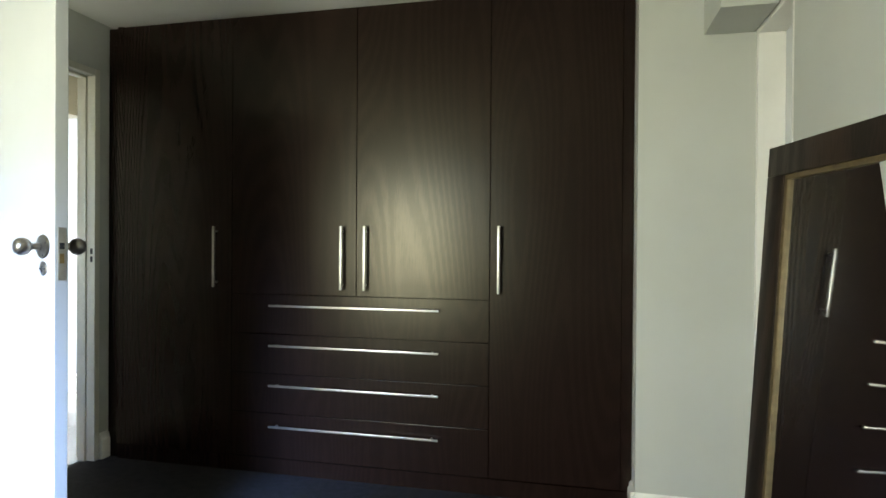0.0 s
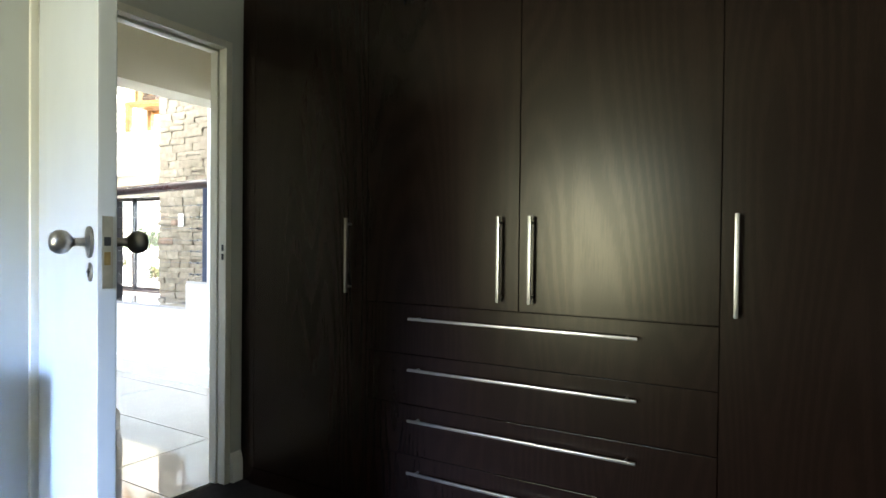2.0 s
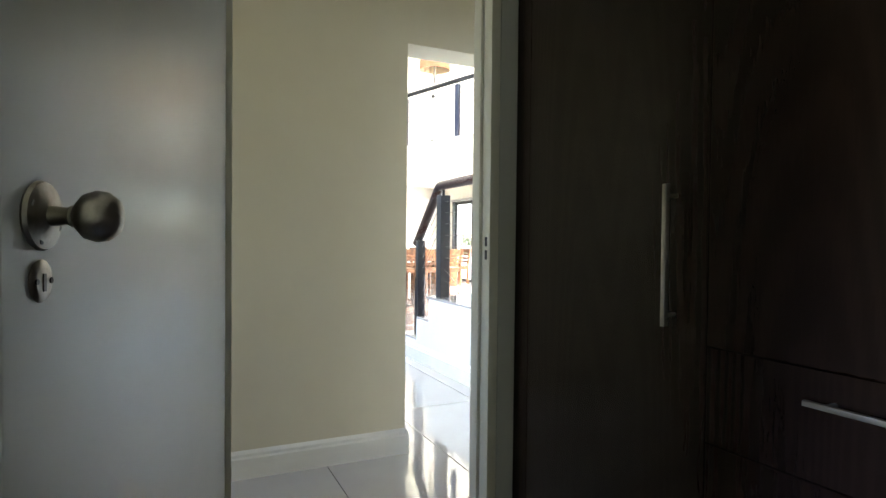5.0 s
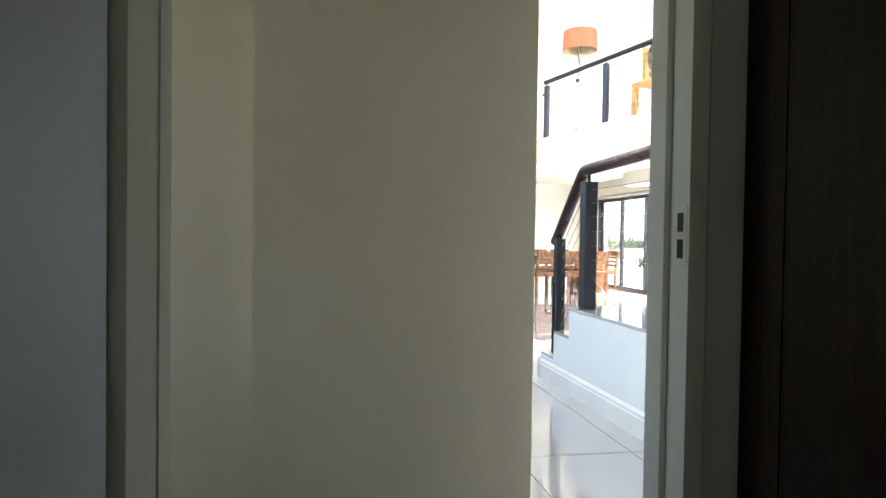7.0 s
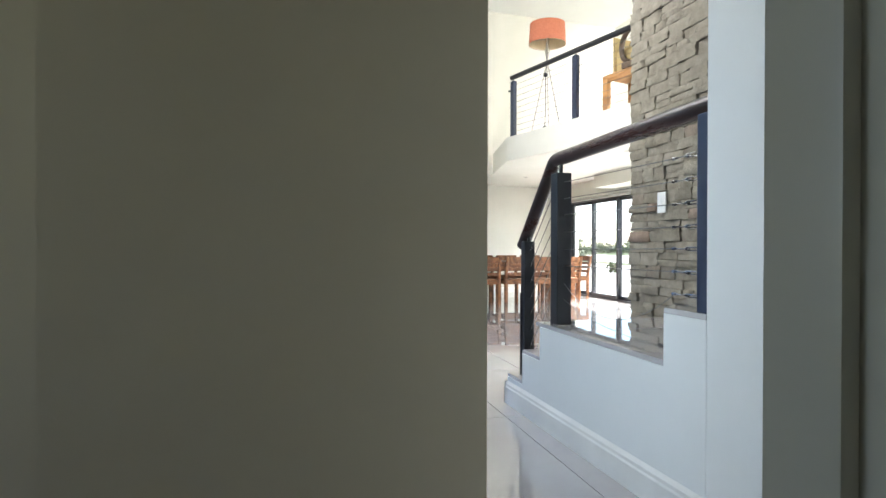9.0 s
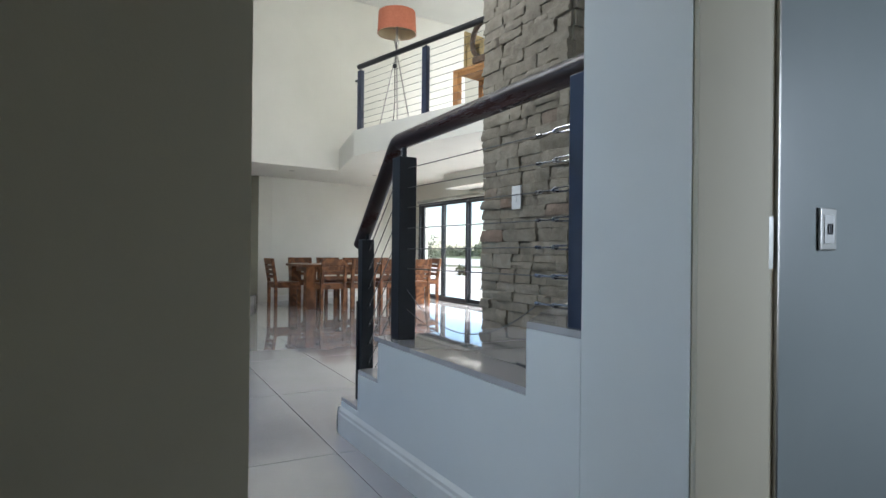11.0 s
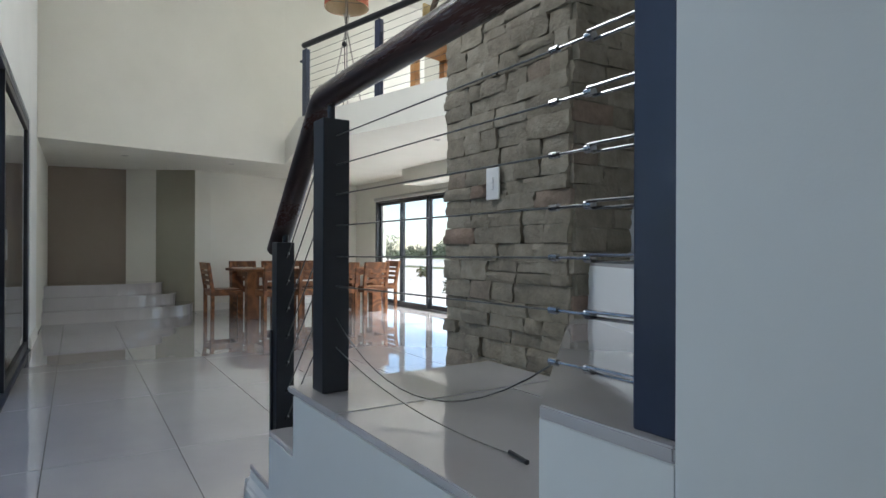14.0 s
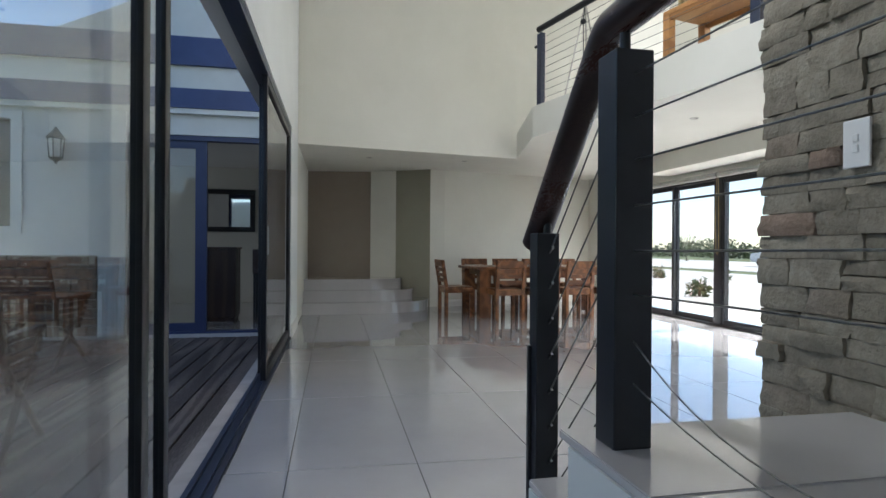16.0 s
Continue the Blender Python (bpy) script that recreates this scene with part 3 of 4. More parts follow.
add_prism(bm, [(-15.2, 2.72), (-11.55, 2.72), (-12.15, 6.12), (-10.42, 5.74), (-8.85, 6.11), (-4.43, 7.15), (-4.43, 8.95), (-15.2, 8.95)], LOW, 2.80)
tagged(finish("ceiling_low", bm, M_LIVWALL), "white slab ceiling under the gallery", kind="structure")
bm = bmesh.new()
add_prism(bm, [(-15.2, 2.72), (-11.552, 2.72), (-12.152, 6.12), (-12.3, 8.95), (-15.2, 8.95)], 2.80, 5.5)
tagged(finish("wall_upper_far", bm, M_LIVWALL), "tall off-white wall over the dining end", kind="structure")
structure("wall_gallery_back", M_LIVWALL, "off-white back wall of the gallery", (-12.3, -3.06, 8.80, 8.95, 2.80, 5.5))
# unseen wall added to stop the gallery lamp spilling down the stairwell
structure("wall_gallery_light_block", M_WHITEWALL, "white unseen wall added to keep the gallery lamp off the stairs", (-4.428, -4.34, 6.1, 8.80, 2.2, 5.5))
structure("ceiling_living", M_CEIL, "white high ceiling of the living room", (-15.2, -2.7, 2.2, 9.2, 5.5, 5.6))
structure("beam_curtain_box", M_LIVWALL, "white dropped bulkhead along the garden windows", (-11.6, -4.6, 7.95, 8.42, 2.16, 2.418))
structure("wall_garden", M_LIVWALL, "off-white wall around the garden windows", (-15.2, -13.62, 8.45, 8.70, 0, LOW), (-5.4, -3.06, 8.45, 8.70, 0, LOW), (-13.62, -5.4, 8.45, 8.70, 2.02, LOW))
structure("wall_living_east", M_LIVWALL, "white wall above the hall opening", (-3.108, -2.95, 2.3, 3.742, 2.601, 5.5))
skirting("baseboard_living", "white skirting along the dining end walls", [(-13.70, 5.32, -14.60, 8.80, 0.97, 0.25)], 0.12)

# downlights
for x, y in ((-12.6, 3.9), (-12.6, 5.4), (-9.0, 7.0), (-12.4, 6.9)):
    d = base("downlight", "small recessed steel downlight in the low ceiling", "downlight", (x, y, LOW), "ceiling downlights")
    bm = bmesh.new()
    add_lathe(bm, [(0.045, 0.0), (0.046, -0.004), (0.036, -0.006), (0.032, -0.001)], Matrix())
    finish("rim", bm, M_STEEL, d, True)

# slider wall, turned slightly against the hall
SL = pose(-3.11, 2.657, 0, 0, 0, 178.55)


def slider_box(name, mat, label, *boxes, bev=0.0):
    ob = box_part(name, None, mat, *boxes, bev=bev)
    ob.matrix_world = SL
    return tagged(ob, label, kind="structure")


# local x runs along the wall away from the hall, local +y is the courtyard side
# the unseen opening above the doors is added for the upper fill lamp
slider_box("wall_slider", M_WHITEWALL, "white wall over and beside the sliding doors", (7.33, 8.45, 0.0, 0.25, 0, 2.41), (0, 8.45, 0.0, 0.25, 2.41, 3.35), (0, 1.65, 0, 0.25, 3.35, 5.5), (4.4, 8.45, 0, 0.25, 3.35, 5.5), (1.65, 4.4, 0, 0.25, 5.0, 5.5))
slider_box("wall_far_south", M_LIVWALL, "off-white wall beside the curved steps", (8.45, 11.9, 0.0, 0.25, 0, 2.42))
skirting("baseboard_pier", "white skirting on the slider pier", [(-10.44, 2.843, -11.5, 2.870, 0, 1)], 0.13)
bm = bmesh.new()
for d in ((0.0, 0.05, 0.01, 0.12, 0, 2.41), (7.28, 7.33, 0.01, 0.12, 0, 2.41), (0, 7.33, 0.01, 0.12, 2.35, 2.41), (0, 7.33, -0.005, 0.12, -0.02, 0.012), (0, 7.33, 0.03, 0.04, 0.012, 0.024), (0, 7.33, 0.085, 0.095, 0.012, 0.024)):
    add_box(bm, *d, bev=0.002)
sf = finish("slider_frame", bm, M_NAVY, smooth=True)
sf.matrix_world = SL
tagged(sf, "dark navy aluminium sliding door frame and track", kind="structure")


def sash(x0, x1, y, pull=True, mat=M_BLACK):
    e = base("sliding_door", "dark aluminium sliding glass door panel", "sliding door", group="slider panels")
    s = 0.06
    bm = bmesh.new()
    for d in ((x0, x0 + s, y, y + 0.04, 0.02, 2.36), (x1 - s, x1, y, y + 0.04, 0.02, 2.36), (x0 + s, x1 - s, y, y + 0.04, 0.02, 0.10), (x0 + s, x1 - s, y, y + 0.04, 2.29, 2.36)):
        add_box(bm, *d, bev=0.003)
    finish("frame", bm, mat, e, True)
    gl = box_part("glass_pane", e, M_GLASS, (x0 + s - 0.005, x1 - s + 0.005, y + 0.017, y + 0.023, 0.095, 2.295))
    gl.visible_shadow = False
    if pull:
        bm = bmesh.new()
        add_box(bm, x0 + 0.02, x0 + 0.038, y - 0.014, y + 0.001, 0.98, 1.20, 0.004)
        finish("pull", bm, M_GREYPLASTIC, e, True)
    e.matrix_world = SL


sash(0.05, 2.14, 0.015, False)
sash(0.06, 2.56, 0.07, False)
sash(5.02, 7.28, 0.015)
sash(5.30, 7.27, 0.07, False)

# ---- stairs ----
YP, YB = 3.742, 3.90
TS = 0.022
RZ = [0.2, 0.4, 0.603, 0.815]
bm = bmesh.new()
prof = [(-5.25, 0), (-3.302, 0), (-3.302, RZ[3] - TS - 0.001), (-3.55, RZ[3] - TS - 0.001), (-3.55, RZ[2] - TS - 0.001), (-4.735, RZ[2] - TS - 0.001), (-4.735, RZ[1] - TS), (-5.0, RZ[1] - TS), (-5.0, RZ[0] - TS), (-5.25, RZ[0] - TS)]
add_profile(bm, prof, YP, YB)
tagged(finish("wall_stair_parapet", bm, M_WHITEWALL), "white stepped parapet wall beside the stairs", kind="structure")
skirting("baseboard_parapet", "white moulded skirting along the stair parapet", [(-5.268, YP, -2.945, YP, 0, -1), (-5.25, YP - 0.018, -5.25, YB, -1, 0)], 0.15)
structure("stair_steps", M_WHITEWALL, "white stair body with tiled treads", (-5.24, -4.80, YB, 4.66, 0, RZ[0] - TS), (-5.0, -4.80, YB, 4.66, RZ[0] - TS, RZ[1] - TS), (-4.80, -3.302, YB, 4.66, 0, RZ[2] - TS), (-4.42, -3.302, 4.66, 5.2, 0, RZ[2] - TS))


def tread(pts, z, label="polished tile stair tread"):
    bm = bmesh.new()
    add_prism(bm, pts, z - TS, z)
    bmesh.ops.bevel(bm, geom=list(bm.edges), offset=0.003, segments=2, affect="EDGES")
    return tagged(finish("stair_tread", bm, M_TILE), label, kind="structure")


tread([(-5.262, YP + 0.003), (-5.002, YP + 0.003), (-5.002, 4.655), (-5.262, 4.655)], RZ[0])
tread([(-5.008, YP + 0.003), (-4.738, YP + 0.003), (-4.738, 4.655), (-5.008, 4.655)], RZ[1])
tread([(-4.80, YP + 0.004), (-4.392, YP + 0.004), (-4.392, 4.60), (-4.80, 4.60)], RZ[2], "polished tile on the stair landing")
tread([(-4.386, YP + 0.004), (-3.552, YP + 0.004), (-3.552, 4.36), (-4.386, 4.36)], RZ[2], "polished tile on the stair landing")
tread([(-4.386, 4.366), (-3.304, 4.366), (-3.304, 5.2), (-4.386, 5.2)], RZ[2], "polished tile on the stair landing")
# winder steps that turn up behind the stone column
winders = [((-3.552, 3.744), (-4.40, 4.66), 0.815), ((-3.304, 4.16), (-4.40, 4.74), 1.03), ((-3.304, 4.72), (-4.40, 4.96), 1.245)]
for i, (p, q, z) in enumerate(winders):
    if p[0] < -3.31:
        poly = [q, p, (-3.304, 3.744)] + [(-3.304, 5.60), (-4.40, 5.60)]
    else:
        poly = [q, p, (-3.304, 5.60), (-4.40, 5.60)]
    bm = bmesh.new()
    add_prism(bm, poly, RZ[2] if i == 0 else winders[i - 1][2], z - TS)
    tagged(finish("stair_riser", bm, M_WHITEWALL), "white stair riser block", kind="structure")
    tread(poly, z)
for k in range(7):
    y0, z = 5.60 + 0.27 * k, 1.46 + 0.196 * k
    structure("stair_flight", M_WHITEWALL, "white upper stair step", (-4.40, -3.304, y0, y0 + 0.28, 0.8, z - TS))
    tread([(-4.40, y0 - 0.01), (-3.304, y0 - 0.01), (-3.304, y0 + 0.28), (-4.40, y0 + 0.28)], z)

# balustrade of the stairs
YR = 3.845


def make_balustrade():
    b = base("stair_balustrade", "black steel balustrade with round dark wood handrail and steel cables", "balustrade")

    def post(x0, x1, y0, y1, z0, z1, mat=M_BLACK, name="post"):
        return box_part(name, b, mat, (x0, x1, y0, y1, z0, z1), bev=0.004)

    p1 = post(-5.165, -5.10, 3.80, 3.87, 0.205, 1.09)
    post(-5.16, -5.14, 3.79, 3.80, 0.205, 0.75)
    p2 = post(-4.715, -4.625, 3.80, 3.89, RZ[2], 1.485)
    post(-3.385, -3.303, 3.765, 3.885, RZ[3], 1.553, M_NAVY)
    tube("handrail", [(-5.24, YR, 1.06), (-5.2, YR, 1.10), (-4.775, YR, 1.545), (-4.75, YR, 1.565), (-4.72, YR, 1.573), (-3.304, YR, 1.60)], 0.041, M_RAIL, b, res=8)
    bm = bmesh.new()
    add_rod(bm, (-4.672, YR, 1.48), (-4.672, YR, 1.55), 0.012)
    finish("rail_stub", bm, M_BLACK, b, True)
    bm = bmesh.new()
    add_rod(bm, (-5.135, YR, 1.08), (-5.135, YR, 1.16), 0.012)
    finish("rail_stub", bm, M_BLACK, b, True)
    # sloping cables between the first two posts
    zs1 = [0.30 + 0.105 * i for i in range(8)]
    for z in zs1:
        bm = bmesh.new()
        add_rod(bm, (-5.11, YR, z), (-4.71, YR, z + 0.40), 0.0022, seg=6)
        finish("cable", bm, M_WIRE, b, True)
        bm = bmesh.new()
        add_rod(bm, (-5.102, YR - 0.004, z), (-5.080, YR - 0.004, z + 0.014), 0.008, 0.004, seg=8)
        finish("cable_end", bm, M_CHROME, b, True)
    # level cables to the wall post
    za = [1.43, 1.335, 1.24, 1.14, 1.04, 0.945]
    zb = [1.425, 1.33, 1.235, 1.14, 1.05, 0.955, 0.862]
    for a, c in zip(za, zb):
        bm = bmesh.new()
        add_rod(bm, (-4.63, YR, a), (-3.62, YR, c), 0.0022, seg=6)
        finish("cable", bm, M_WIRE, b, True)
    for c in zb:
        bm = bmesh.new()
        add_rod(bm, (-3.62, YR, c), (-3.54, YR, c), 0.003, seg=8)
        add_rod(bm, (-3.635, YR, c), (-3.615, YR, c), 0.007, seg=8)
        for dy in (-0.007, 0.007):
            add_rod(bm, (-3.54, YR + dy, c - dy * 0.8), (-3.41, YR + dy, c - dy * 0.8), 0.0032, seg=8)
        for x in (-3.54, -3.41):
            add_rod(bm, (x - 0.008, YR, c), (x + 0.008, YR, c), 0.0085, seg=10)
        add_rod(bm, (-3.41, YR, c), (-3.38, YR, c), 0.004, seg=8)
        finish("turnbuckle", bm, M_CHROME, b, True)
    # two slack cables
    def slack(z0, end, n=14, lift=0.0):
        pts = []
        for i in range(n + 1):
            s = i / n
            x = -4.63 + (end[0] + 4.63) * s
            y = YR + (end[1] - YR) * s
            z = z0 + (end[2] - z0) * (1 - (1 - s) ** 2.2)
            pts.append((x, y, z))
        return pts
    tube("slack_cable", slack(0.845, (-3.62, YR, 0.862))[:1] + [(-4.63 + 1.01 * s, YR, 0.845 - 0.62 * s * (1 - s) + 0.017 * s) for s in [i / 14 for i in range(1, 15)]], 0.0019, M_WIRE, b, res=2)
    tube("slack_cable", slack(0.75, (-3.86, YR + 0.10, RZ[2] + 0.004)), 0.0019, M_WIRE, b, res=2)
    bm = bmesh.new()
    add_rod(bm, (-3.87, YR + 0.10, RZ[2] + 0.007), (-3.80, YR + 0.09, RZ[2] + 0.007), 0.006, seg=8)
    finish("cable_end", bm, M_BLACK, b, True)


make_balustrade()


# stone column
def make_column():
    c = base("stone_column", "column clad in rough buff ledge stone", "column", (-4.81, 5.3, 0))
    x0, x1, y0, y1 = -5.185, -4.395, 4.665, 6.1
    core = box_part("core", c, M_MORTAR, (x0 + 4.81, x1 + 4.81, y0 - 5.3, y1 - 5.3, 0.0, 5.5))
    rng = random.Random(5)
    meshes = []
    for k in range(10):
        bm = bmesh.new()
        bmesh.ops.create_cube(bm, size=1.0)
        bmesh.ops.subdivide_edges(bm, edges=list(bm.edges), cuts=2, use_grid_fill=True)
        for v in bm.verts:
            on = [abs(abs(v.co[i]) - 0.5) < 1e-4 for i in range(3)]
            out = v.co.y < -0.4
            if sum(on) >= 2:
                v.co.x *= 0.985
                v.co.z *= 0.975
            if out:
                v.co.y += rng.uniform(-0.15, 0.13) + (0.10 if sum(on) >= 2 else 0)
            v.co.x += rng.uniform(-0.012, 0.012)
            v.co.z += rng.uniform(-0.022, 0.022)
        bmesh.ops.recalc_face_normals(bm, faces=bm.faces)
        me = bpy.data.meshes.new("stone")
        bm.to_mesh(me)
        bm.free()
        me.materials.append(M_STONE)
        me.shade_smooth()
        me.set_sharp_from_angle(angle=radians(50))
        meshes.append(me)

    upper = bmesh.new()

    def lay(face_w, place, seed, z_from):
        r = random.Random(seed)
        z = z_from
        while z < 3.35:
            h = r.choice([0.056, 0.064, 0.072, 0.08, 0.088])
            x = -r.uniform(0.0, 0.02)
            while x < face_w - 0.01:
                w = min(r.uniform(0.10, 0.23), face_w + r.uniform(0.0, 0.018) - x)
                if face_w - (x + w) < 0.07:
                    w = face_w + r.uniform(0.0, 0.015) - x
                if w > 0.14 and h > 0.08 and r.random() < 0.3:
                    rows = [(z, h * 0.48), (z + h * 0.50, h * 0.50)]
                else:
                    rows = [(z, h)]
                for zz, hh in rows:
                    me = r.choice(meshes)
                    d = r.uniform(0.034, 0.072)
                    m = place(x + w / 2, zz + hh / 2) @ Matrix.Diagonal((w - 0.001, d, hh - 0.0005, 1))
                    if z > 1.9 or x > 0.8:
                        n0 = len(upper.verts)
                        upper.from_mesh(me)
                        upper.verts.ensure_lookup_table()
                        for v in upper.verts[n0:]:
                            v.co = m @ v.co
                        continue
                    ob = new("stone", me)
                    ob.parent = core
                    ob.matrix_basis = m
                x += w
            z += h

    lay(x1 - x0, lambda u, z: Matrix.Translation((x0 + 4.81 + u, y0 - 5.3 - 0.004, z)), 3, 0.01)
    lay(1.30, lambda u, z: Matrix.Translation((x1 + 4.81 + 0.004, y0 - 5.3 + u, z)) @ Matrix.Rotation(radians(90), 4, "Z"), 9, 0.01)
    me = bpy.data.meshes.new("upper_stones")
    upper.to_mesh(me)
    upper.free()
    me.materials.append(M_STONE)
    ob = new("upper_stones", me)
    ob.parent = core
    tagged(ob, kind="stuff")


make_column()
switch_plate("column_switch", "white two-gang switch plate on the stone column", (-4.815, 4.632, 1.342), 0, 0.085, 0.135)

# ---- gallery ----
GA, GB = Vector((-10.31, 5.80, 0)), Vector((-8.85, 6.145, 0))
GD = (GB - GA).normalized()
GZ = 2.80


def make_gallery_rail():
    g = base("gallery_balustrade", "black steel gallery railing with steel cables and dark handrail", "balustrade")
    n = 5
    for i in range(n):
        p = GA + GD * (1.47 * i)
        q = Matrix.Translation((p.x, p.y, 0)) @ Matrix.Rotation(math.atan2(GD.y, GD.x), 4, "Z")
        ob = box_part("post", g, M_NAVY, (-0.045, 0.045, -0.03, 0.03, GZ, GZ + 0.87), bev=0.004)
        ob.matrix_basis = q
    a, c = GA - GD * 0.05, GA + GD * 6.0
    tube("handrail", [(a.x, a.y, GZ + 0.935), (c.x, c.y, GZ + 0.935)], 0.038, M_BLACK, g, res=6)
    bm = bmesh.new()
    for k in range(9):
        z = GZ + 0.07 + 0.092 * k
        add_rod(bm, (GA.x, GA.y, z), (c.x, c.y, z), 0.0028, seg=6)
    for i in range(n):
        p = GA + GD * (1.47 * i)
        add_rod(bm, (p.x, p.y, GZ + 0.86), (p.x, p.y, GZ + 0.92), 0.012, seg=8)
    finish("cable", bm, M_WIRE, g, True)
    e = GA - GD * 0.12
    bm = bmesh.new()
    add_rod(bm, (e.x, e.y, GZ + 0.74), (GA.x, GA.y, GZ + 0.74), 0.018)
    finish("wall_bracket", bm, M_BLACK, g, True)


make_gallery_rail()


def make_lamp():
    L = base("tripod_floor_lamp", "tripod floor lamp with a terracotta drum shade", "floor lamp", (-9.86, 6.17, GZ))
    bm = bmesh.new()
    top = 1.26
    for k in range(3):
        a = radians(100 + 120 * k)
        add_rod(bm, (0.27 * math.cos(a), 0.27 * math.sin(a), 0.0), (-0.04 * math.cos(a), -0.04 * math.sin(a), top), 0.010, seg=8)
    finish("leg", bm, M_STEEL, L, True)
    bm = bmesh.new()
    bmesh.ops.create_cone(bm, cap_ends=False, segments=40, radius1=0.280, radius2=0.265, depth=0.31, matrix=Matrix.Translation((0, 0, top + 0.24)))
    sh = finish("shade", bm, M_SHADE, L, True)
    bm = bmesh.new()
    bmesh.ops.create_cone(bm, cap_ends=False, segments=40, radius1=0.274, radius2=0.259, depth=0.306, matrix=Matrix.Translation((0, 0, top + 0.24)))
    bmesh.ops.create_circle(bm, cap_ends=True, segments=40, radius=0.262, matrix=Matrix.Translation((0, 0, top + 0.34)))
    finish("shade_lining", bm, M_SHADEIN, L, True)
    bm = bmesh.new()
    add_rod(bm, (0, 0, top - 0.03), (0, 0, top + 0.18), 0.018)
    for k in range(3):
        a = radians(40 + 120 * k)
        add_rod(bm, (0, 0, top + 0.16), (0.28 * math.cos(a), 0.28 * math.sin(a), top + 0.10), 0.004, seg=6)
    finish("fitting", bm, M_STEEL, L, True)
    bm = bmesh.new()
    bmesh.ops.create_icosphere(bm, subdivisions=2, radius=0.035, matrix=Matrix.Translation((0.05, -0.05, 0.86)))
    finish("dimmer", bm, M_BLACK, L, True)
    bm = bmesh.new()
    bmesh.ops.create_icosphere(bm, subdivisions=2, radius=0.045, matrix=Matrix.Translation((0.06, -0.06, 0.045)))
    finish("foot_switch", bm, M_BLACK, L, True)
    tube("flex", [(0, 0, top), (0.03, -0.03, 0.95), (0.05, -0.05, 0.86), (0.02, -0.03, 0.4), (0.04, -0.06, 0.03)], 0.006, M_BLACK, L, res=2)


make_lamp()


def make_console():
    c = base("console_table", "honey pine console table on the gallery", "table", (-8.66, 6.42, GZ))
    c.rotation_euler = (0, 0, math.atan2(GD.y, GD.x))
    box_part("top", c, M_PINE, (0, 1.5, 0, 0.55, 0.50, 0.545), bev=0.006)
    box_part("rail", c, M_PINE, (0.06, 1.44, 0.012, 0.036, 0.45, 0.50), (0.06, 1.44, 0.514, 0.538, 0.45, 0.50), bev=0.003)
    for x in (0.0, 1.42):
        for y in (0.0, 0.47):
            box_part("leg", c, M_PINE, (x, x + 0.08, y, y + 0.08, 0, 0.50), bev=0.004)
    return c


make_console()
gm = Matrix.Translation((-8.66, 6.42, GZ)) @ Matrix.Rotation(math.atan2(GD.y, GD.x), 4, "Z")
bk = base("storage_basket", "woven straw box with open flap on the console", "basket")
bk.matrix_world = gm @ pose(0.10, 0.12, 0.545)
box_part("body", bk, M_BASKET, (0.03, 0.60, 0, 0.30, 0.0, 0.30), bev=0.02)
box_part("flap", bk, M_BASKET, (0.0, 0.03, -0.03, 0.32, 0.0, 0.50), bev=0.008)
box_part("backing", bk, M_BASKET, (0.03, 0.36, 0.26, 0.29, 0.30, 0.46), bev=0.01)
horn = base("horn_sculpture", "dark curled horn ornament standing on a block", "ornament")
horn.matrix_world = gm @ pose(0.50, 0.03, 0.545)
tube("curl", [(0.20 * math.cos(a) * (1 - 0.02 * i), 0.0, 0.29 + 0.22 * math.sin(a)) for i, a in enumerate([radians(250 - 16 * k) for k in range(19)])], 0.034, M_HORN, horn, res=5)
box_part("block", horn, M_HORN, (-0.14, 0.12, -0.05, 0.06, 0.0, 0.08), bev=0.01)

# ---- dining table and chairs ----
def make_table():
    t = base("dining_table", "long solid teak dining table", "table", (-12.45, 6.62, 0))
    bm = bmesh.new()
    for i in range(6):
        x = -0.48 + 0.16 * i
        add_box(bm, x + 0.001, x + 0.159, -1.22, 1.22, 0.72, 0.76, 0.003)
    finish("top", bm, M_TEAK, t, True)
    box_part("apron", t, M_TEAK, (-0.40, 0.40, -1.08, -1.05, 0.63, 0.72), (-0.40, 0.40, 1.05, 1.08, 0.63, 0.72), (-0.42, -0.39, -1.05, 1.05, 0.63, 0.72), (0.39, 0.42, -1.05, 1.05, 0.63, 0.72))
    for x in (-0.46, 0.32):
        for y in (-1.16, 0.98):
            box_part("leg", t, M_TEAK, (x, x + 0.14, y, y + 0.18, 0, 0.72), bev=0.006)
    t.rotation_euler = (0, 0, radians(3))


make_table()


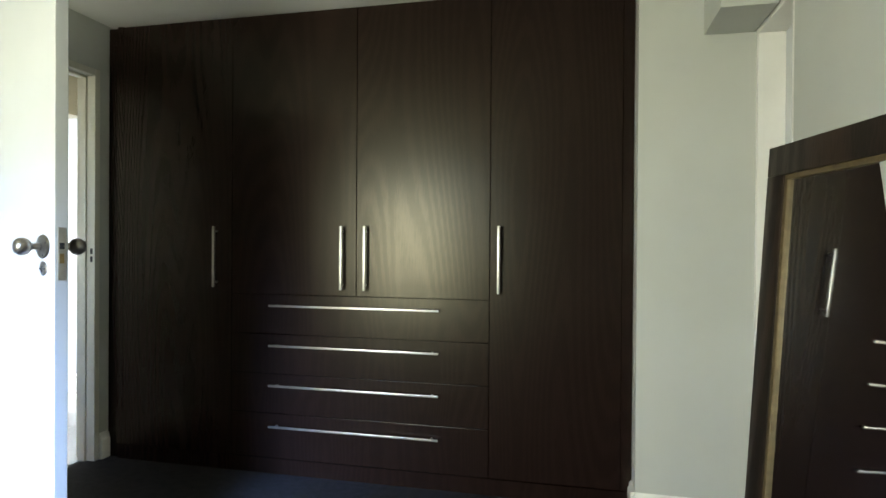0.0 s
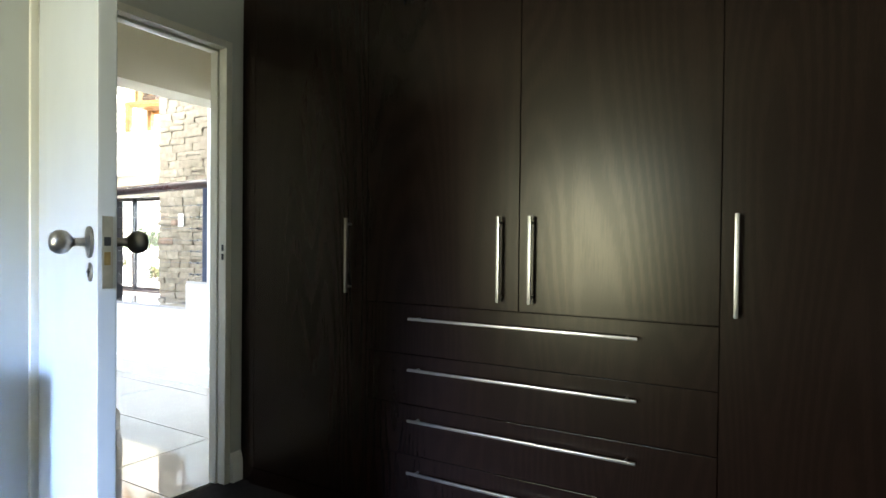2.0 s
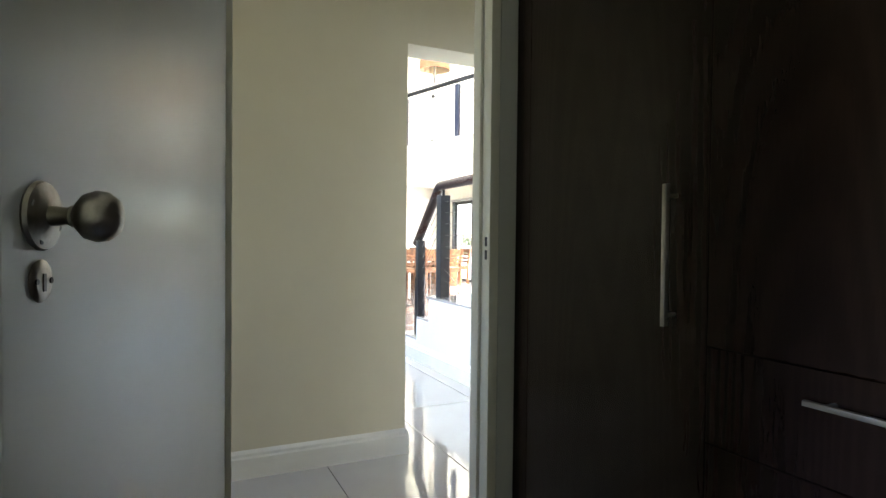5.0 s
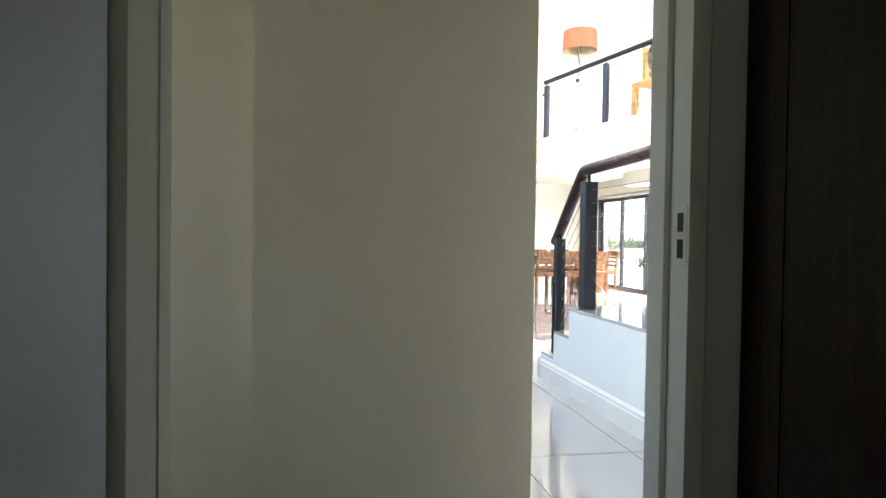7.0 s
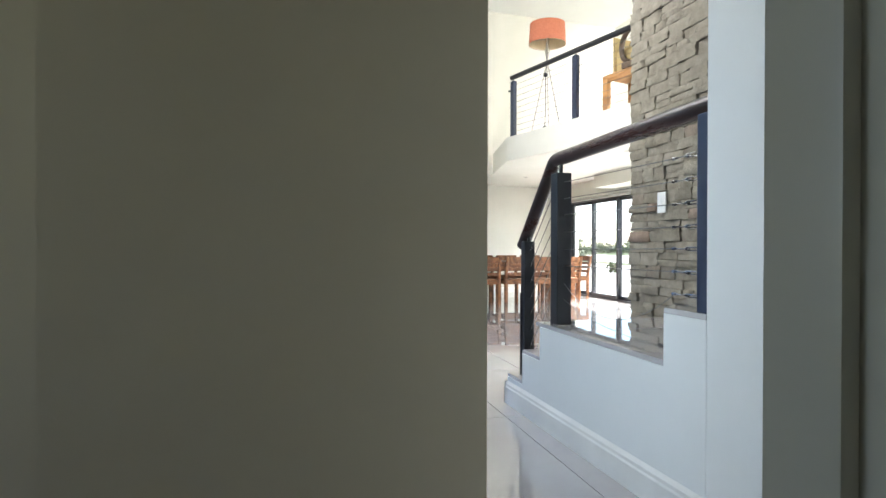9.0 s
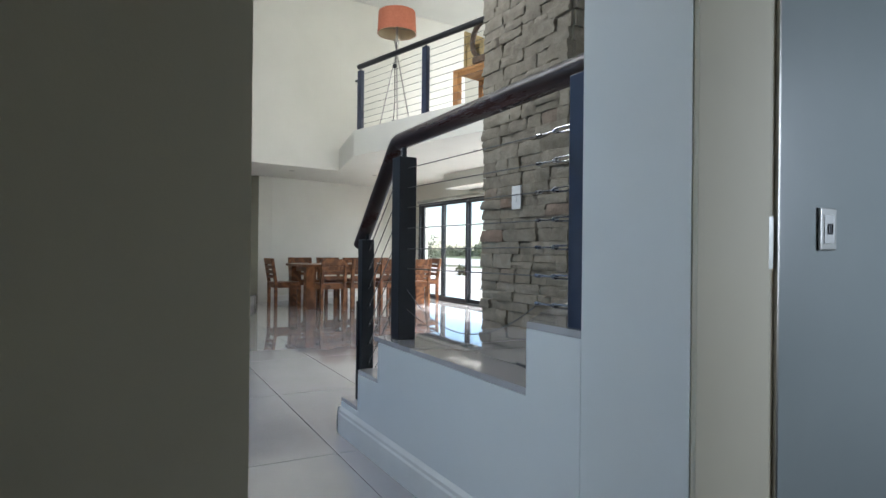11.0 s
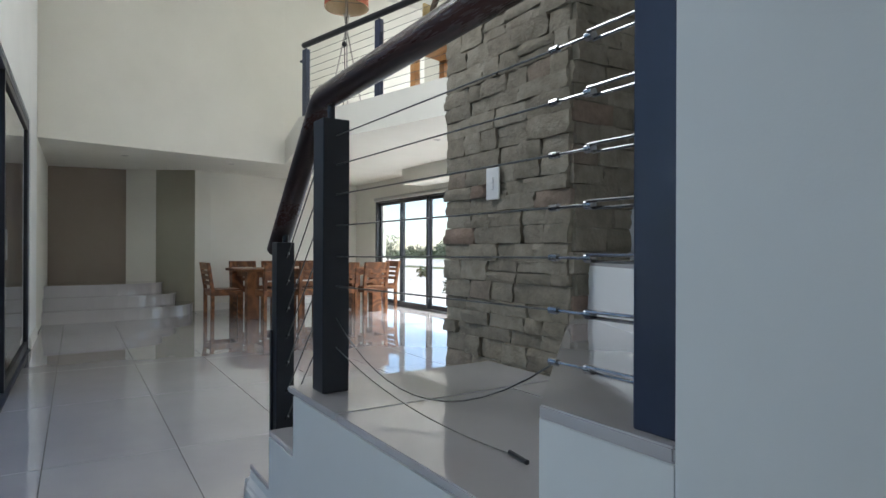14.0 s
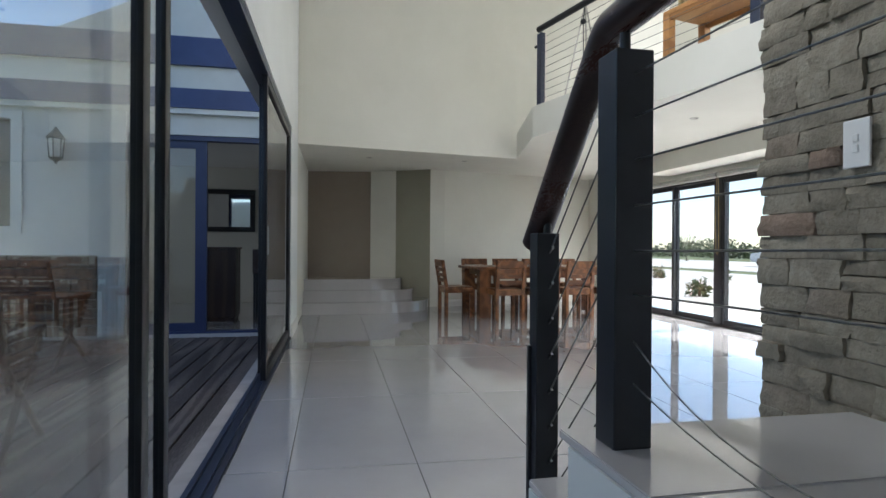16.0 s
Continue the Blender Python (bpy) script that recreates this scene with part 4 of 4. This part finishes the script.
def make_chair():
    c = base("dining_chair", "slatted teak dining chair at the table", "chair", (0, 0, 0), "chairs round the table")
    box_part("seat", c, M_TEAK, *[(-0.22, 0.22, -0.22 + 0.073 * i, -0.153 + 0.073 * i, 0.43, 0.455) for i in range(6)], bev=0.003)
    box_part("rail", c, M_TEAK, (-0.21, 0.21, -0.21, -0.18, 0.36, 0.43), (-0.21, 0.21, 0.18, 0.21, 0.36, 0.43), (-0.22, -0.19, -0.19, 0.19, 0.36, 0.43), (0.19, 0.22, -0.19, 0.19, 0.36, 0.43))
    for x in (-0.225, 0.175):
        box_part("leg", c, M_TEAK, (x, x + 0.05, 0.17, 0.22, 0, 0.43), bev=0.003)
        bm = bmesh.new()
        add_box(bm, x, x + 0.05, -0.225, -0.175, 0, 0.45, 0.003)
        add_box(bm, x, x + 0.05, -0.225, -0.175, 0.45, 0.86, 0.003)
        for v in bm.verts:
            if v.co.z > 0.5:
                v.co.y -= (v.co.z - 0.45) * 0.16
        finish("back_leg", bm, M_TEAK, c, True)
    for i, z in enumerate((0.55, 0.63, 0.71)):
        y = -0.205 - (z - 0.45) * 0.16
        box_part("slat", c, M_TEAK, (-0.175, 0.175, y - 0.010, y + 0.010, z - 0.028, z + 0.028), bev=0.003)
    y = -0.205 - (0.81 - 0.45) * 0.16
    box_part("top_slat", c, M_TEAK, (-0.18, 0.18, y - 0.012, y + 0.012, 0.755, 0.86), bev=0.004)
    return c


TT = Matrix.Translation((-12.45, 6.62, 0)) @ Matrix.Rotation(radians(3), 4, "Z")
seats = [(0.62, -0.82, 90), (0.62, -0.28, 90), (0.62, 0.27, 90), (0.62, 0.83, 90), (-0.62, -0.82, -90), (-0.62, -0.26, -90), (-0.62, 0.29, -90), (-0.62, 0.84, -90), (0.0, -1.40, 0), (0.0, 1.40, 180)]
first = make_chair()
first.matrix_basis = TT @ pose(*seats[0][:2], 0, 0, 0, seats[0][2])
for x, y, r in seats[1:]:
    copy_thing(first, TT @ pose(x, y, 0, 0, 0, r))

# ---- curved steps at the far end ----
st = tagged(new("curved_steps"), "three curved tiled steps at the far end", kind="structure")
for rx, ry, z in ((1.78, 2.10, 0.17), (1.50, 1.86, 0.34), (1.20, 1.66, 0.51)):
    cx, cy = -14.5, 2.95
    arc = [radians(6 * i) for i in range(16)]
    pts = [(cx - 0.1, cy - 0.1), (cx + rx, cy - 0.1)] + [(cx + rx * math.cos(a) ** 0.5, cy + ry * math.sin(a) ** 0.5) for a in arc[:-1]] + [(cx - 0.1, cy + ry)]
    bm = bmesh.new()
    add_prism(bm, pts, z - 0.17, z - 0.022)
    finish("riser", bm, M_TILE, st)
    nose = [(x + 0.012 if x > cx else x, y + 0.012 if y > cy + 0.2 else y) for x, y in pts]
    bm = bmesh.new()
    add_prism(bm, nose, z - 0.022, z)
    bmesh.ops.bevel(bm, geom=list(bm.edges), offset=0.005, segments=2, affect="EDGES")
    finish("tread", bm, M_TILE, st)

# ---- garden windows ----
def garden_panel(x0, x1, y, thick=0.05):
    e = base("garden_door", "black aluminium garden sliding door panel", "sliding door", group="garden doors")
    bm = bmesh.new()
    for d in ((x0, x0 + thick, y, y + 0.045, 0.03, 2.0), (x1 - thick, x1, y, y + 0.045, 0.03, 2.0), (x0 + thick, x1 - thick, y, y + 0.045, 0.03, 0.10), (x0 + thick, x1 - thick, y, y + 0.045, 1.94, 2.0)):
        add_box(bm, *d, bev=0.003)
    finish("frame", bm, M_BLACK, e, True)
    g = box_part("glass_pane", e, M_GLASS, (x0 + thick - 0.004, x1 - thick + 0.004, y + 0.02, y + 0.026, 0.096, 1.944))
    g.visible_shadow = False


bm = bmesh.new()
for d in ((-13.62, -13.56, 8.46, 8.60, 0, 2.02), (-5.46, -5.4, 8.46, 8.60, 0, 2.02), (-13.56, -5.46, 8.46, 8.60, 1.995, 2.02), (-13.56, -5.46, 8.44, 8.60, -0.01, 0.03), (-10.66, -10.50, 8.46, 8.58, 0.03, 1.995)):
    add_box(bm, *d, bev=0.003)
tagged(finish("window_1", bm, M_BLACK, smooth=True), "black aluminium frame of the garden doors", kind="structure")
for i, (a, c) in enumerate(((-13.56, -12.58), (-12.62, -11.62), (-11.66, -10.66), (-10.50, -9.5), (-9.54, -8.5), (-8.54, -7.5), (-7.54, -6.5), (-6.54, -5.46))):
    garden_panel(a, c, 8.47 if i % 2 else 8.525)
bl = base("roller_blind", "grey rolled-up blind over the garden doors", "blind", (-10.5, 8.43, 2.05))
bm = bmesh.new()
add_rod(bm, (-3.0, -0.04, 0.0), (0.0, -0.04, 0.0), 0.035, seg=16)
add_rod(bm, (0.03, -0.04, 0.0), (3.0, -0.04, 0.0), 0.035, seg=16)
finish("roll", bm, M_GREYPLASTIC, bl, True)
tube("chain", [(0.0, -0.05, -0.02), (-0.02, -0.05, -0.6), (0.0, -0.05, -1.05), (0.03, -0.05, -1.08), (0.05, -0.05, -1.0), (0.04, -0.05, -0.3), (0.03, -0.05, -0.02)], 0.004, M_BRASS, bl, res=2)

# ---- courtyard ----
# solid mortar-coloured sheet stands in for the shade below the deck boards
structure("deck_base", M_MORTAR, "brown sheet standing in for the shade under the courtyard deck", (-10.9, -2.9, -6.0, 2.4, -0.16, -0.12))
sill = slider_box("sill_slider", M_SILL, "pale concrete sill outside the sliding doors", (0, 7.4, 0.125, 0.215, -0.12, -0.01))
dk = tagged(new("courtyard_deck"), "weathered grey timber deck boards", kind="structure")
rng = random.Random(2)
bm = bmesh.new()
add_box(bm, -3.95, 3.95, -0.066, 0.066, -0.03, 0.0, 0.005)
me = bpy.data.meshes.new("plank")
bm.to_mesh(me)
bm.free()
me.materials.append(M_DECKW)
for i in range(52):
    ob = new("plank", me)
    ob.parent = dk
    ob.matrix_basis = pose(-6.95, 2.465 - 0.146 * i, -0.04 + rng.uniform(-0.001, 0.001), 0, 0, -1.45)

# building across the courtyard
XB = -10.95
hb = base("courtyard_house_wing", "white rendered house wing with blue fascia bands", "house")
box_part("wall", hb, M_OUTWALL, (XB - 0.2, XB, -0.22, 0.95, 0, 2.64), (XB - 0.2, XB, -6.0, -1.4, 0, 2.64), (XB - 0.2, XB, -1.4, -0.22, 0, 1.25), (XB - 0.2, XB, -1.4, -0.22, 2.46, 2.64), (XB - 0.2, XB, 0.95, 2.60, 2.36, 2.64))
box_part("pilaster", hb, M_OUTWALL, (XB, XB + 0.05, 0.66, 0.95, 0, 2.64))
box_part("window_trim", hb, M_TRIM, (XB - 0.02, XB + 0.03, -0.24, -0.13, 1.17, 2.54), (XB - 0.02, XB + 0.03, -1.5, -0.24, 2.46, 2.54), (XB - 0.02, XB + 0.03, -1.5, -0.24, 1.17, 1.25))
box_part("window_pane", hb, M_CARGLASS, (XB - 0.12, XB - 0.11, -1.4, -0.22, 1.25, 2.46))
box_part("fascia", hb, M_BLUE, (XB - 0.3, XB + 0.10, -6.0, 2.60, 2.66, 2.89))
box_part("fascia", hb, M_BLUE, (XB - 0.3, XB + 0.12, -6.0, 2.60, 3.16, 3.49))
box_part("band", hb, M_OUTWALL, (XB - 0.3, XB + 0.06, -6.0, 2.60, 2.89, 3.16))
bm = bmesh.new()
add_profile(bm, [(0.1, 0), (2.6, 0), (2.6, 1.17)], 0, 0.3)
up = finish("upper_wall", bm, M_OUTWALL, hb)
up.matrix_basis = pose(XB - 0.02, 0.0, 3.49, 0, 0, 90)
box_part("gutter", hb, M_TRIM, (XB, XB + 0.08, -6.0, 2.60, 2.60, 2.66))
df = tagged(new("door_courtyard"), "navy sliding door frame of the courtyard wing", kind="structure")
box_part("frame", df, M_SASHBLUE, (XB - 0.14, XB - 0.02, 0.95, 1.01, 0, 2.36), (XB - 0.14, XB - 0.02, 2.54, 2.60, 0, 2.36), (XB - 0.14, XB - 0.02, 1.01, 2.54, 2.30, 2.36), (XB - 0.14, XB - 0.02, 0.95, 2.60, -0.03, 0.02))
box_part("sash", df, M_SASHBLUE, (XB - 0.10, XB - 0.05, 1.70, 1.83, 0.02, 2.30), (XB - 0.10, XB - 0.05, 1.01, 1.70, 2.21, 2.30), (XB - 0.10, XB - 0.05, 1.01, 1.70, 0.02, 0.12))
g = box_part("pane", df, M_GLASS, (XB - 0.08, XB - 0.07, 1.01, 1.70, 0.12, 2.21))
g.visible_shadow = False
bm = bmesh.new()
rs = random.Random(11)
pl = base("stone_plinth", "rough stone cladding panel at the foot of the wing", "cladding")
bm = bmesh.new()
z = 0.0
while z < 0.88:
    h = rs.uniform(0.09, 0.15)
    yy = -2.2
    while yy < 0.64:
        w = min(rs.uniform(0.16, 0.42), 0.66 - yy)
        add_box(bm, XB + 0.004, XB + rs.uniform(0.04, 0.065), yy + 0.004, yy + w - 0.004, z + 0.004, z + h - 0.004, 0.006)
        yy += w
    z += h
tagged(finish("stones", bm, M_STONE, pl), kind="stuff")
lan = base("wall_lantern", "black metal wall lantern with frosted panes", "lamp", (XB + 0.002, 0.25, 2.13))
bm = bmesh.new()
add_lathe(bm, [(0.012, 0.24), (0.03, 0.20), (0.095, 0.12), (0.10, 0.105), (0.085, 0.10)], Matrix.Translation((0.11, 0, 0)), 6)
add_lathe(bm, [(0.06, -0.13), (0.075, -0.10), (0.03, -0.14), (0.01, -0.18)], Matrix.Translation((0.11, 0, 0)), 6)
for k in range(6):
    a = radians(60 * k)
    add_rod(bm, (0.11 + 0.065 * math.cos(a), 0.065 * math.sin(a), -0.11), (0.11 + 0.082 * math.cos(a), 0.082 * math.sin(a), 0.11), 0.006, seg=6)
add_box(bm, 0.0, 0.06, -0.03, 0.03, -0.02, 0.04)
finish("body", bm, M_BLACK, lan, True)
bm = bmesh.new()
add_lathe(bm, [(0.058, -0.10), (0.074, 0.10)], Matrix.Translation((0.11, 0, 0)), 6)
finish("pane", bm, M_PLASTIC, lan)

# room behind the courtyard door
structure("wall_wing_room", M_LIVWALL, "off-white walls of the wing room", (-15.1, -15.0, -1.0, 2.9, 0, 2.5), (-15.0, XB - 0.2, -1.1, -1.0, 0, 2.5), (-15.0, XB - 0.2, 2.76, 2.84, 0, 2.5))
structure("ceiling_wing_room", M_CEIL, "white ceiling of the wing room", (-15.1, XB - 0.2, -1.1, 2.84, 2.5, 2.6))
structure("floor_wing_room", M_TILE, "pale tiled floor of the wing room", (-15.1, XB, -1.1, 2.84, -0.1, -0.004))
mm = base("wall_mirror", "black-framed mirror on the wing room wall", "mirror", (-14.99, 1.52, 1.70))
bm = bmesh.new()
for d in ((0, 0.04, -0.46, 0.46, 0.30, 0.39), (0, 0.04, -0.46, 0.46, -0.39, -0.30), (0, 0.04, -0.46, -0.37, -0.30, 0.30), (0, 0.04, 0.37, 0.46, -0.30, 0.30)):
    add_box(bm, *d, bev=0.006)
finish("frame", bm, M_BLACK, mm, True)
box_part("mirror_glass", mm, M_MIRROR, (0.005, 0.015, -0.375, 0.375, -0.305, 0.305))
cb = base("dark_cabinet", "dark wood cabinet in the wing room", "cabinet", (-12.6, 1.60, 0))
box_part("body", cb, M_OUTWOOD, (0, 0.5, -0.02, 0.42, 0.05, 1.0), bev=0.008)
box_part("top", cb, M_OUTWOOD, (-0.02, 0.52, -0.04, 0.44, 1.0, 1.03), bev=0.006)
box_part("plinth", cb, M_OUTWOOD, (0.02, 0.48, 0.0, 0.40, 0.0, 0.05))
bs = base("bar_stool", "dark bar stool beside the cabinet", "stool", (-12.3, 2.42, 0))
box_part("seat", bs, M_OUTWOOD, (-0.18, 0.18, -0.18, 0.18, 0.66, 0.72), bev=0.01)
for x in (-0.17, 0.13):
    for yy in (-0.17, 0.13):
        box_part("leg", bs, M_BLACK, (x, x + 0.035, yy, yy + 0.035, 0, 0.66))
box_part("backrest", bs, M_OUTWOOD, (0.15, 0.18, -0.18, 0.18, 0.72, 1.0), bev=0.008)


# outdoor chairs on the deck
def outdoor_chair(at, rot):
    c = base("deck_chair", "dark slatted folding chair on the deck", "chair", at, "deck chairs")
    for y in (-0.26, 0.23):
        bm = bmesh.new()
        add_rod(bm, (-0.28, y, 0.0), (0.22, y, 0.62), 0.02, seg=8)
        add_rod(bm, (0.26, y, 0.0), (-0.20, y, 0.46), 0.02, seg=8)
        add_rod(bm, (-0.20, y, 0.44), (-0.34, y, 0.95), 0.02, seg=8)
        add_box(bm, -0.26, 0.26, y - 0.025, y + 0.025, 0.61, 0.635, 0.005)
        finish("side_frame", bm, M_OUTWOOD, c, True)
        box_part("side_slats", c, M_OUTWOOD, *[(-0.27 + 0.018 * (5 - i), 0.27 - 0.03 * (5 - i), y - 0.012, y + 0.012, 0.34 + 0.05 * i, 0.378 + 0.05 * i) for i in range(6)], bev=0.003)
    box_part("seat", c, M_OUTWOOD, *[(-0.22 + 0.085 * i, -0.15 + 0.085 * i, -0.24, 0.22, 0.43, 0.45) for i in range(5)], bev=0.003)
    for i in range(6):
        s = 0.1 + 0.15 * i
        box_part("back_slat", c, M_OUTWOOD, (-0.215 - 0.14 * s, -0.195 - 0.14 * s, -0.24, 0.22, 0.47 + 0.5 * s, 0.53 + 0.5 * s), bev=0.003)
    c.rotation_euler = (0, 0, radians(rot))


outdoor_chair((-6.93, 1.37, -0.04), 184)
outdoor_chair((-9.3, 0.75, -0.04), 170)
tb = base("deck_table", "dark slatted outdoor table on the deck", "table", (-8.2, -0.2, -0.04))
box_part("top", tb, M_OUTWOOD, *[(-0.5, 0.5, -0.7 + 0.12 * i, -0.59 + 0.12 * i, 0.70, 0.73) for i in range(12)], bev=0.003)
for x in (-0.44, 0.38):
    for yy in (-0.6, 0.6):
        box_part("leg", tb, M_OUTWOOD, (x, x + 0.06, yy, yy + 0.06, 0, 0.70))

# ---- garden ----
bm = bmesh.new()
add_box(bm, -900, 900, -900, 900, -0.5, -0.18)
tagged(finish("ground", bm, M_GRASS), "dry lawn reaching the horizon", kind="structure")
structure("pavement_garden", M_PAVE, "pale paved terrace outside the garden doors", (-60, -2, 8.7, 22.5, -0.3, -0.10))
structure("road", M_PAVE, "pale gravel drive beyond the terrace", (-140, 20, 26, 44, -0.3, -0.15))


def bush(name, label, cat, at, r, h, n, seed, trunk=0.0):
    b = base(name, label, cat, at, "garden planting")
    rr = random.Random(seed)
    bm = bmesh.new()
    for i in range(n):
        a, u, k = rr.uniform(0, 6.28), rr.uniform(0, 1), rr.uniform(0.45, 1.0)
        lump = 1 + 0.3 * math.sin(3 * a + seed) * math.cos(5 * u)
        p = Vector((r * k * lump * math.cos(a) * math.sqrt(1 - (u * 0.9) ** 2), r * k * lump * math.sin(a) * math.sqrt(1 - (u * 0.9) ** 2), trunk + h * u * k))
        q = Euler((rr.uniform(-1.2, 1.2), rr.uniform(-1.2, 1.2), a)).to_matrix()
        s = rr.uniform(0.05, 0.11) * max(1.0, r)
        vs = [bm.verts.new(p + q @ Vector(c)) for c in ((0, -s * 0.4, 0), (s, 0, s * 0.2), (0, s * 0.4, 0), (-s, 0, s * 0.1))]
        bm.faces.new(vs)
    lf = finish("foliage", bm, M_LEAF, b)
    tagged(lf, kind="stuff")
    bm = bmesh.new()
    add_rod(bm, (0, 0, -0.1), (0.05, 0, max(trunk, 0.2) + h * 0.3), 0.05 * max(r, 0.6), 0.02, 8)
    for k in range(5):
        a = k * 1.3
        add_rod(bm, (0.03, 0, max(trunk, 0.1)), (0.6 * r * math.cos(a), 0.6 * r * math.sin(a), trunk + 0.6 * h), 0.025 * max(r, 0.6), 0.008, 6)
    finish("limbs", bm, M_BARK, b, True)


bush("garden_tree", "leafy garden tree beyond the drive", "tree", (-43.5, 24.4, -0.18), 1.3, 1.9, 900, 1, 0.5)
bush("garden_tree", "leafy garden tree beyond the drive", "tree", (-58, 40, -0.18), 1.8, 2.2, 900, 2, 0.6)
for i in range(13):
    bush("hedge_shrub", "low green hedge shrub along the drive", "shrub", (-95 + 6.5 * i, 58 + (i * 7 % 5), -0.18), 3.8, 2.2 + 0.4 * (i % 3), 700, 20 + i)
for i, (x, y) in enumerate(((-24.7, 16.3), (-16.3, 12.2), (-21.5, 16.8))):
    bush("garden_plant", "small spiky garden plant in the paving", "plant", (x, y, -0.10), 0.28, 0.5, 160, 50 + i)


def make_car():
    c = base("parked_car", "silver hatchback parked on the drive", "car", (-39.2, 34.8, -0.15))
    c.rotation_euler = (0, 0, radians(52))
    bm = bmesh.new()
    prof = [(-2.0, 0.35), (-2.05, 0.75), (-1.95, 0.95), (-1.1, 1.05), (-0.45, 1.48), (1.15, 1.50), (1.75, 1.08), (1.95, 0.95), (2.0, 0.35)]
    add_profile(bm, prof, -0.82, 0.82)
    bmesh.ops.bevel(bm, geom=list(bm.edges), offset=0.07, segments=3, affect="EDGES")
    finish("body", bm, M_CARPAINT, c, True)
    bm = bmesh.new()
    for s in (-1, 1):
        ys = sorted((s * 0.815, s * 0.832))
        add_profile(bm, [(-0.85, 1.06), (-0.40, 1.40), (0.25, 1.42), (0.25, 1.06)], *ys)
        add_profile(bm, [(0.32, 1.06), (0.32, 1.42), (1.05, 1.40), (1.50, 1.08)], *ys)
    finish("window", bm, M_CARGLASS, c)
    for x in (-1.3, 1.3):
        for s in (-1, 1):
            bm = bmesh.new()
            add_lathe(bm, [(0.20, -0.1), (0.31, -0.1), (0.32, -0.06), (0.32, 0.06), (0.31, 0.1), (0.20, 0.1)], Matrix.Translation((x, s * 0.76, 0.32)) @ Matrix.Rotation(radians(90), 4, "X"))
            w = finish("wheel", bm, M_RUBBER, c, True)
            bm = bmesh.new()
            add_lathe(bm, [(0.05, -0.108), (0.20, -0.104), (0.20, 0.104), (0.05, 0.108)], Matrix.Translation((x, s * 0.76, 0.32)) @ Matrix.Rotation(radians(90), 4, "X"))
            finish("rim", bm, M_STEEL, w, True)


make_car()

# ---- floor tiles ----
fl = tagged(new("floor"), "large polished pale porcelain floor tiles", kind="structure")
TX, TY = 1.335, 0.607
bm = bmesh.new()
add_box(bm, -TX / 2 + 0.002, TX / 2 - 0.002, -TY / 2 + 0.002, TY / 2 - 0.002, -0.02, 0.0, 0.0015)
tile_me = bpy.data.meshes.new("tile")
bm.to_mesh(tile_me)
bm.free()
tile_me.materials.append(M_TILE)
ROT = -1.2
ca, sa = math.cos(radians(ROT)), math.sin(radians(ROT))


def cut_tile(x0, x1, y0, y1):
    bm = bmesh.new()
    add_box(bm, x0 + 0.002, x1 - 0.002, y0 + 0.002, y1 - 0.002, -0.02, 0.0, 0.0015)
    return finish("tile", bm, M_TILE, fl)


FX, FY = -6.28, 3.03
for i in range(-7, 4):
    for j in range(-6, 10):
        u, v = (i + 0.5) * TX, (j + 0.5) * TY
        x, y = FX + u * ca - v * sa, FY + u * sa + v * ca
        if y < 2.2 and x < -3.1 - TX / 2:
            continue
        if x - TX / 2 > -1.76 or y < 0 or (x > -2.9 and y > 3.9):
            continue
        if y + TY / 2 < 2.70 + (-3.11 - x) * 0.0253 and x < -3.2:
            continue
        # keep tiles clear of the deck side and trim the one at the doorway
        if x + TX / 2 > -1.75:
            ob = cut_tile(-TX / 2, -TX / 2 + (-1.745 - (x - TX / 2)), -TY / 2, TY / 2)
        elif y - TY / 2 < 2.66 + (-3.11 - x) * 0.0253 and x < -3.3:
            ob = cut_tile(-TX / 2, TX / 2, -TY / 2 + max(0, 2.665 + (-3.11 - x) * 0.0253 - (y - TY / 2)), TY / 2)
        else:
            ob = new("tile", tile_me)
            ob.parent = fl
        ob.matrix_basis = pose(x, y, 0, 0, 0, ROT)
